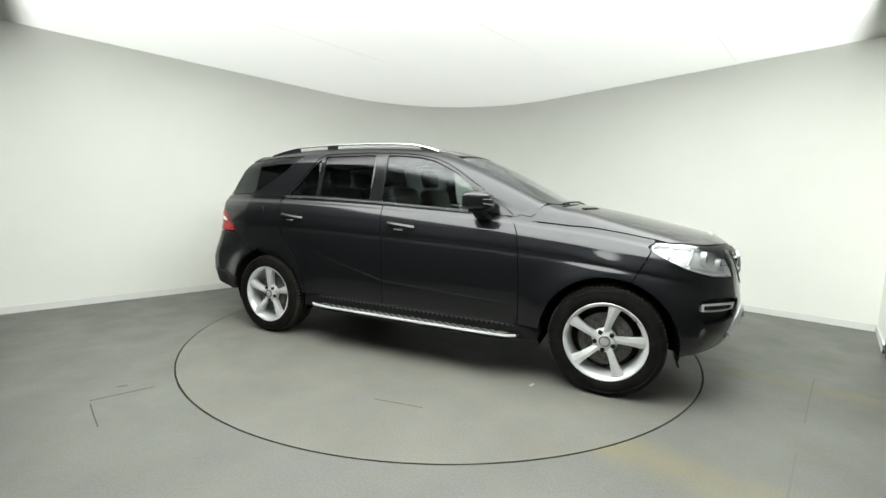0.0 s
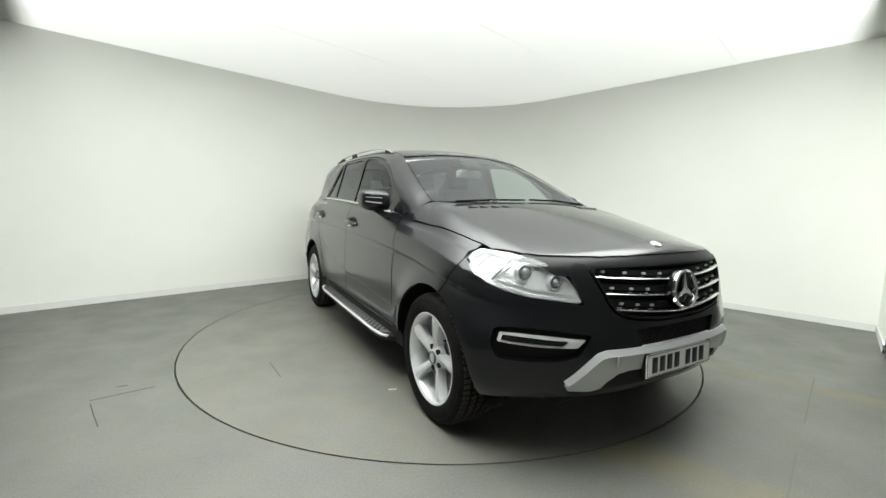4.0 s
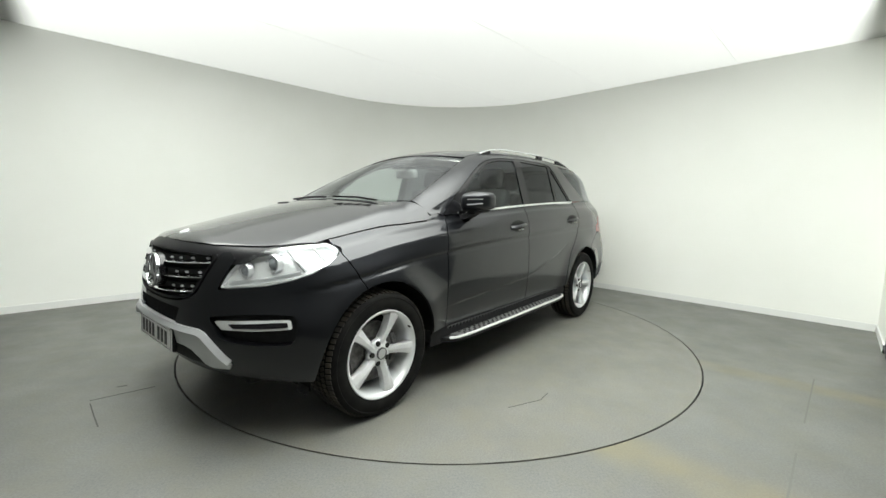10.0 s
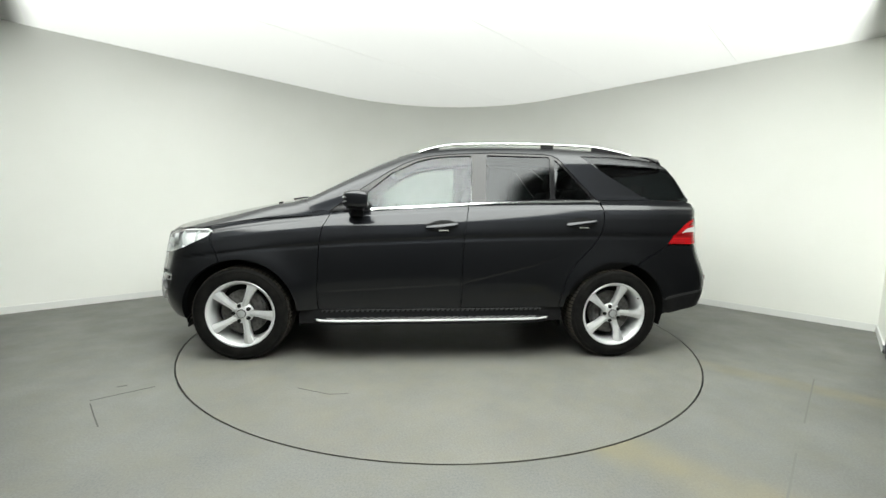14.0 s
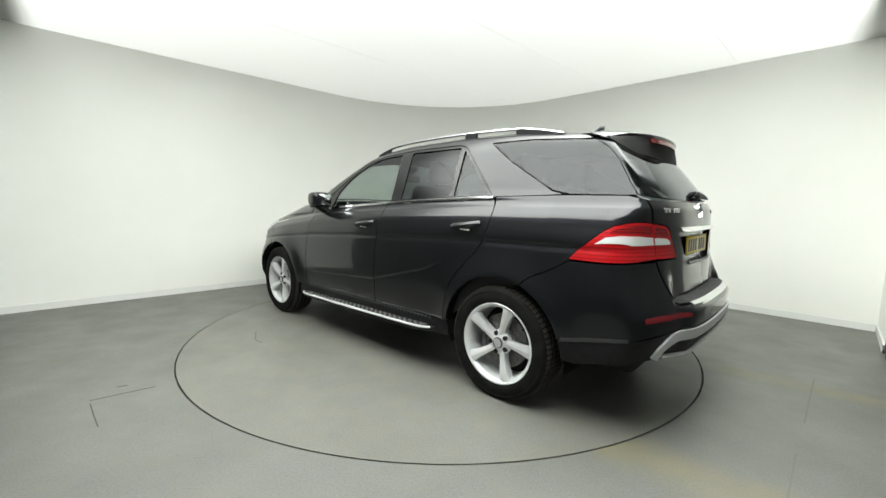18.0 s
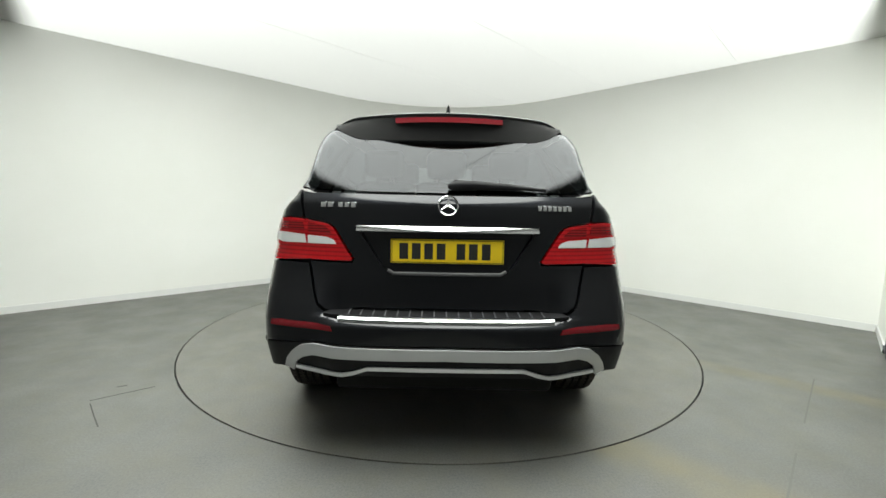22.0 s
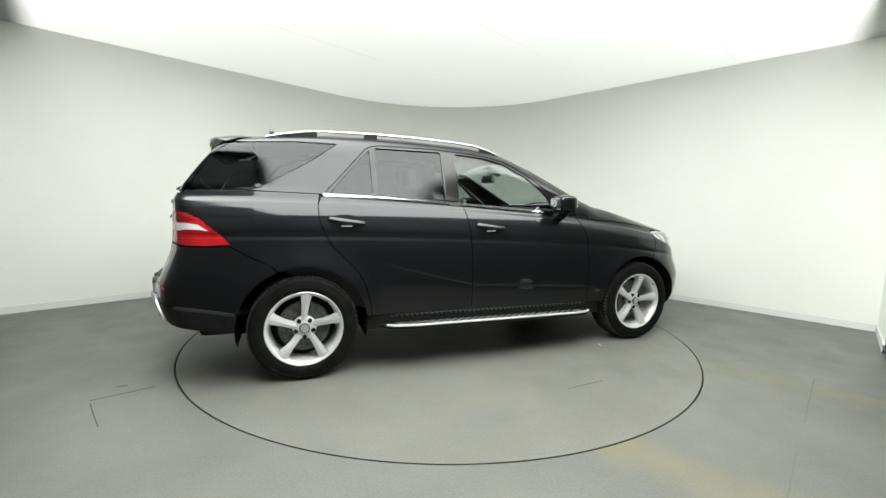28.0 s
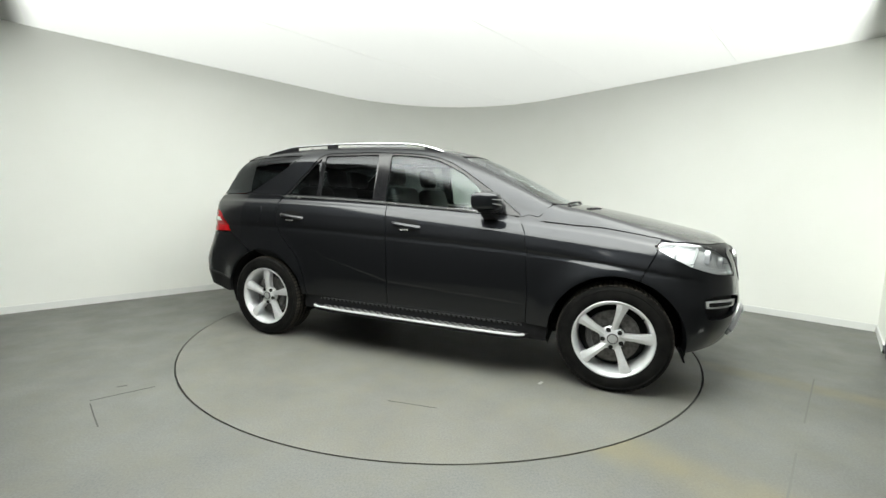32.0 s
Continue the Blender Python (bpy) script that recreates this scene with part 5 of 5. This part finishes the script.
for y0, y1, x in ((0.52, 0.02, 1.175), (-0.05, -0.58, 1.185)):
    q = NATIVE["t"](np.array([[x - 0.02, y0], [x - 0.045, (y0 + y1) / 2], [x - 0.07 if abs(y1) > 0.3 else x - 0.03, y1]]))
    bm = bmesh.new()
    sweep(bm, [Vector(v) + Vector((0, 0, 0.016)) for v in q], [(0.006, -0.008), (0.008, 0.004), (-0.008, 0.004), (-0.006, -0.008)])
    part("wiper", bm, PLASTIC, car, "black windscreen wiper")
panel("cowl", PLASTIC, car, both(seam(("t", [(1.175, 0.0), (1.155, 0.3), (1.10, 0.58), (1.02, 0.72), (0.96, 0.79)]), ("t", [(0.99, 0.735), (1.03, 0.69), (1.08, 0.555), (1.12, 0.3), (1.135, 0.0)]))), kind="top", off=-0.012, rim=0.01, inset=0.0, step=0.03, label="black plastic scuttle panel")


# ---- wheels ----
def wheel(x, side, first):
    hub = tagged(new("wheel"))
    hub.parent = car
    hub.matrix_local = Matrix.Translation((x, side * 0.818, HUBZ)) @ (pose(0, 0, 0) if side > 0 else pose(0, 0, 0, 0, 0, 180))
    bm = bmesh.new()
    lathe(bm, [(0.246, -0.118), (0.262, -0.126), (0.300, -0.130), (0.335, -0.124), (0.350, -0.108), (0.3565, -0.07), (0.358, 0.0), (0.3565, 0.07), (0.350, 0.108), (0.336, 0.123), (0.326, 0.126), (0.322, 0.1235), (0.300, 0.129), (0.278, 0.127), (0.262, 0.122), (0.248, 0.114)], 72)
    tyre = part("tyre", bm, RUBBER, hub, "worn black rubber tyre")
    blocks = bmesh.new()
    for k in range(72):
        a = 360 / 72 * k
        for w, y, sk in ((0.034, 0.092, 10), (0.034, -0.092, -10), (0.030, 0.044, 24), (0.030, -0.044, -24), (0.026, 0.0, 0)):
            box(blocks, (0.022, w, 0.008), pose(0, 0, 0, 0, a, 0) @ Vector((0, y, 0.3575 if abs(y) < 0.09 else 0.354)), 0, pose(0, 0, 0, 0, a, 0) @ pose(0, 0, 0, -14 * (1 if y > 0.05 else -1 if y < -0.05 else 0), 0, sk))
    tagged(part("tread", blocks, TREAD, tyre, smooth=False), kind="stuff")
    bm = bmesh.new()
    lathe(bm, [(0.248, 0.110), (0.256, 0.112), (0.2565, 0.118), (0.252, 0.121), (0.243, 0.117), (0.232, 0.104), (0.224, 0.080), (0.218, -0.02), (0.222, -0.09), (0.246, -0.11)], 72)
    rim = part("rim", bm, ALLOY, hub, "silver painted alloy rim")
    # five broad faceted spokes
    stations = ((0.050, 0.026, -0.027, 0.088), (0.085, 0.021, -0.022, 0.096), (0.13, 0.019, -0.028, 0.106), (0.18, 0.019, -0.040, 0.113), (0.222, 0.022, -0.054, 0.115), (0.244, 0.030, -0.064, 0.113))
    for k in range(5):
        bm = bmesh.new()
        rows = []
        for r, lead, trail, top in stations:
            ridge = trail * 0.45 + lead * 0.55
            rows.append([bm.verts.new((q, y, r)) for q, y in ((lead, top - 0.030), (lead * 0.93, top - 0.004), (ridge, top), (trail * 0.93, top - 0.012), (trail, top - 0.032), (trail * 0.8, top - 0.06), (lead * 0.8, top - 0.06))])
        for a, b in zip(rows, rows[1:]):
            for j in range(len(a)):
                bm.faces.new((a[j], a[(j + 1) % len(a)], b[(j + 1) % len(b)], b[j]))
        bm.faces.new(rows[0])
        bm.faces.new(rows[-1][::-1])
        ang = first + 72 * k
        bmesh.ops.transform(bm, matrix=pose(0, 0, 0, 0, 90 - ang, 0), verts=bm.verts)
        bmesh.ops.recalc_face_normals(bm, faces=bm.faces[:])
        part("spoke", bm, ALLOY, rim, smooth=False)
        # near-black disc on the hub paints the dark of a bolt hole
        bm = bmesh.new()
        q = Vector((0.060 * math.cos(radians(ang + 36)), 0.090, 0.060 * math.sin(radians(ang + 36))))
        lathe(bm, [(0.0001, 0.003), (0.0135, 0.003), (0.015, 0.002), (0.015, -0.015)], 12, Matrix.Translation(q))
        part("bolt_hole_shade", bm, GAP, rim)
    bm = bmesh.new()
    lathe(bm, [(0.0001, 0.098), (0.026, 0.098), (0.032, 0.095), (0.036, 0.092), (0.052, 0.089), (0.068, 0.084), (0.078, 0.074), (0.080, 0.05), (0.0001, 0.05)], 40)
    part("hub_disc", bm, ALLOY, rim)
    bm = bmesh.new()
    lathe(bm, [(0.0001, 0.103), (0.020, 0.102), (0.028, 0.100), (0.030, 0.096)], 28)
    cap = part("centre_cap", bm, SATIN, rim, "silver centre cap")
    bm = bmesh.new()
    lathe(bm, [(0.029, 0.1035), (0.033, 0.104), (0.035, 0.100), (0.035, 0.090)], 32)
    part("cap_ring", bm, TRIM_GREY, cap)
    bm = bmesh.new()
    rod(bm, (0.236 * math.cos(radians(first + 40)), 0.10, 0.236 * math.sin(radians(first + 40))), (0.230 * math.cos(radians(first + 40)), 0.128, 0.230 * math.sin(radians(first + 40))), 0.0045, 8)
    part("valve", bm, RUBBER, rim)
    bm = bmesh.new()
    lathe(bm, [(0.06, 0.030), (0.172, 0.030), (0.172, 0.0), (0.06, 0.0)], 48)
    lathe(bm, [(0.0001, 0.04), (0.085, 0.04), (0.09, 0.03)], 32)
    part("brake_disc", bm, STEEL, hub, "grey steel brake disc")
    bm = bmesh.new()
    for q in range(-3, 4):
        a = 180 if x > 0 else 0
        a = (a if side > 0 else 180 - a) + q * 8
        box(bm, (0.026, 0.06, 0.062), (0.145 * math.cos(radians(a)), 0.022, 0.145 * math.sin(radians(a))), 0.004, pose(0, 0, 0, 0, -a, 0))
    part("brake_caliper", bm, CAST, hub)
    bm = bmesh.new()
    lathe(bm, [(0.0001, -0.12), (0.23, -0.12), (0.23, -0.06), (0.0001, -0.05)], 40)
    part("inner_shield", bm, GAP, hub)
    return hub


wheel(AXLE, 1, 109)
wheel(-AXLE, 1, 106)
wheel(AXLE, -1, 180 - 81)
wheel(-AXLE, -1, 180 - 90)

# ---- inside and below ----
for sx in (1, -1):
    for sd in (1, -1):
        bm = bmesh.new()
        pts = arc(sx * AXLE, HUBZ, 0.432, -14, 194, 22)
        ys = NATIVE["s"](np.array([(x, max(z, 0.3)) for x, z in pts]))[:, 1] - 0.016
        out = [bm.verts.new((x, sd * y, z)) for (x, z), y in zip(pts, ys)]
        inn = [bm.verts.new((x, sd * 0.56, z)) for x, z in pts]
        for i in range(len(pts) - 1):
            bm.faces.new((out[i], out[i + 1], inn[i + 1], inn[i]))
        bm.faces.new(inn)
        part("arch_liner", bm, LINER, car, "black felt wheel arch liner")
bm = bmesh.new()
box(bm, (4.2, 1.12, 0.10), (-0.05, 0, 0.30), 0.03)
box(bm, (1.95, 1.66, 0.10), (0, 0, 0.33), 0.03)
part("underbody", bm, GAP, car)
bm = bmesh.new()
box(bm, (3.2, 1.50, 0.04), (-0.55, 0, 0.46), 0.01)
box(bm, (0.04, 1.50, 0.55), (1.02, 0, 0.72), 0.01)
part("cabin_floor", bm, TRIM_DARK, car)
for sd in (1, -1):
    panel("door_card", TRIM_DARK, car, seam(("s", [(0.98, 1.06), (0.73, 1.12)] + [(x, belt(x) - 0.025) for x in (0.5, 0.1, -0.3, -0.7, -1.1, -1.5, -2.0)] + [(-2.05, 1.0), (-1.05, 0.45), (0.95, 0.42)])), kind="side", off=-0.075, rim=0, side=sd, step=0.08, label="dark grey inner door trim")
bm = bmesh.new()
sweep(bm, [(0.86, y, 1.04 + 0.02 * math.cos(y * 2)) for y in np.linspace(-0.64, 0.64, 13)], [(0.20, -0.12), (0.20, 0.05), (0.08, 0.11), (-0.12, 0.14), (-0.26, 0.115), (-0.28, 0.02), (-0.20, -0.25)])
part("dashboard", bm, TRIM_DARK, car, "dark grey moulded dashboard")
bm = bmesh.new()
m = pose(0.42, -0.37, 1.03, 0, 0, 0) @ pose(0, 0, 0, 0, -24, 0)
pts = [m @ Vector((0, 0.185 * math.cos(2 * math.pi * k / 32), 0.185 * math.sin(2 * math.pi * k / 32))) for k in range(32)]
sweep(bm, pts, oval(0.015, 0.015, 8), up=(0.9, 0, 0.4), closed=True)
steering = part("steering_wheel", bm, TRIM_DARK, car, "black leather steering wheel")
bm = bmesh.new()
box(bm, (0.05, 0.15, 0.13), m @ Vector((0.02, 0, -0.02)), 0.02, pose(0, 0, 0, 0, -24, 0))
box(bm, (0.02, 0.34, 0.035), m @ Vector((0.01, 0, 0.0)), 0.008, pose(0, 0, 0, 0, -24, 0))
box(bm, (0.02, 0.035, 0.17), m @ Vector((0.01, 0, -0.09)), 0.008, pose(0, 0, 0, 0, -24, 0))
part("wheel_boss", bm, TRIM_DARK, steering)
for x, ys, w in ((-0.08, (0.37, -0.37), 0.50), (-0.98, (0.42, 0.0, -0.42), 0.42)):
    for y in ys:
        seat = tagged(new("seat"))
        seat.parent = car
        bm = bmesh.new()
        box(bm, (0.52, w, 0.16), (x + 0.12, y, 0.74), 0.06, pose(0, 0, 0, 0, -6, 0), 3)
        part("cushion", bm, LEATHER, seat)
        bm = bmesh.new()
        box(bm, (0.15, w, 0.62), (x - 0.23, y, 1.06), 0.06, pose(0, 0, 0, 0, -16, 0), 3)
        part("backrest", bm, LEATHER, seat)
        bm = bmesh.new()
        box(bm, (0.11, 0.27, 0.19), (x - 0.36, y, 1.475), 0.05, pose(0, 0, 0, 0, -10, 0), 3)
        rest = part("headrest", bm, LEATHER, seat)
        bm = bmesh.new()
        for dy in (-0.06, 0.06):
            rod(bm, (x - 0.33, y + dy, 1.30), (x - 0.35, y + dy, 1.42), 0.007, 8)
        part("headrest_post", bm, CHROME, rest)
bm = bmesh.new()
box(bm, (0.05, 0.24, 0.075), (0.36, 0.0, 1.475), 0.02, pose(0, 0, 0, 0, 12, 0), 3)
inside_mirror = part("inside_mirror", bm, GREY_PLASTIC, car, "grey interior rear-view mirror")
bm = bmesh.new()
box(bm, (0.16, 0.16, 0.045), (0.40, 0.0, 1.555), 0.02, pose(0, 0, 0, 0, 24, 0), 3)
part("sensor_cover", bm, GAP, inside_mirror)
bm = bmesh.new()
rows = []
for x in np.linspace(0.30, -1.80, 12):
    rows.append([bm.verts.new((x, y, float(NATIVE["t"](np.array([[x, y]]))[0][2]) - 0.035)) for y in np.linspace(-0.58, 0.58, 9)])
for a, b in zip(rows, rows[1:]):
    for j in range(8):
        bm.faces.new((a[j], a[j + 1], b[j + 1], b[j]))
part("headliner", bm, HEADLINER, car, "pale grey roof lining")


# ---- what moves: the turntable turns once, with the car on it ----
TURN = [(0.0, 0.0), (0.5, -0.55), (1.0, -3.4), (1.5, -7.7), (2.0, -13.3), (2.5, -19.0), (3.0, -24.75), (4.0, -36.3), (5.0, -47.8), (6.0, -59.43), (7.0, -71.11), (8.0, -82.75), (9.0, -94.22), (10.0, -105.7), (11.0, -117.25), (12.0, -128.75), (13.0, -140.1), (14.0, -151.45), (15.0, -163.2), (16.0, -175.1), (17.0, -187.0), (18.0, -198.73), (19.0, -210.39), (20.0, -222.05), (21.0, -233.67), (22.0, -245.36), (23.0, -257.06), (24.0, -268.67), (25.0, -280.3), (26.0, -291.9), (27.0, -303.4), (28.0, -314.9), (29.0, -326.4), (29.5, -332.2), (30.0, -338.2), (30.5, -344.2), (31.0, -350.0), (31.3, -353.2), (31.6, -355.5), (31.8, -356.7), (32.0, -357.1)]
CAR_AT, CAR_TURN = (0.1046, -0.0668), -24.42


def motions():
    walk(turntable, [(t, pose(0, 0, 0, 0, 0, a)) for t, a in TURN])
    rows = []
    for t, a in TURN:
        c, s = math.cos(radians(a)), math.sin(radians(a))
        rows.append((t, pose(c * CAR_AT[0] - s * CAR_AT[1], s * CAR_AT[0] + c * CAR_AT[1], 0, 0, 0, a + CAR_TURN)))
    walk(car, rows)


motions()
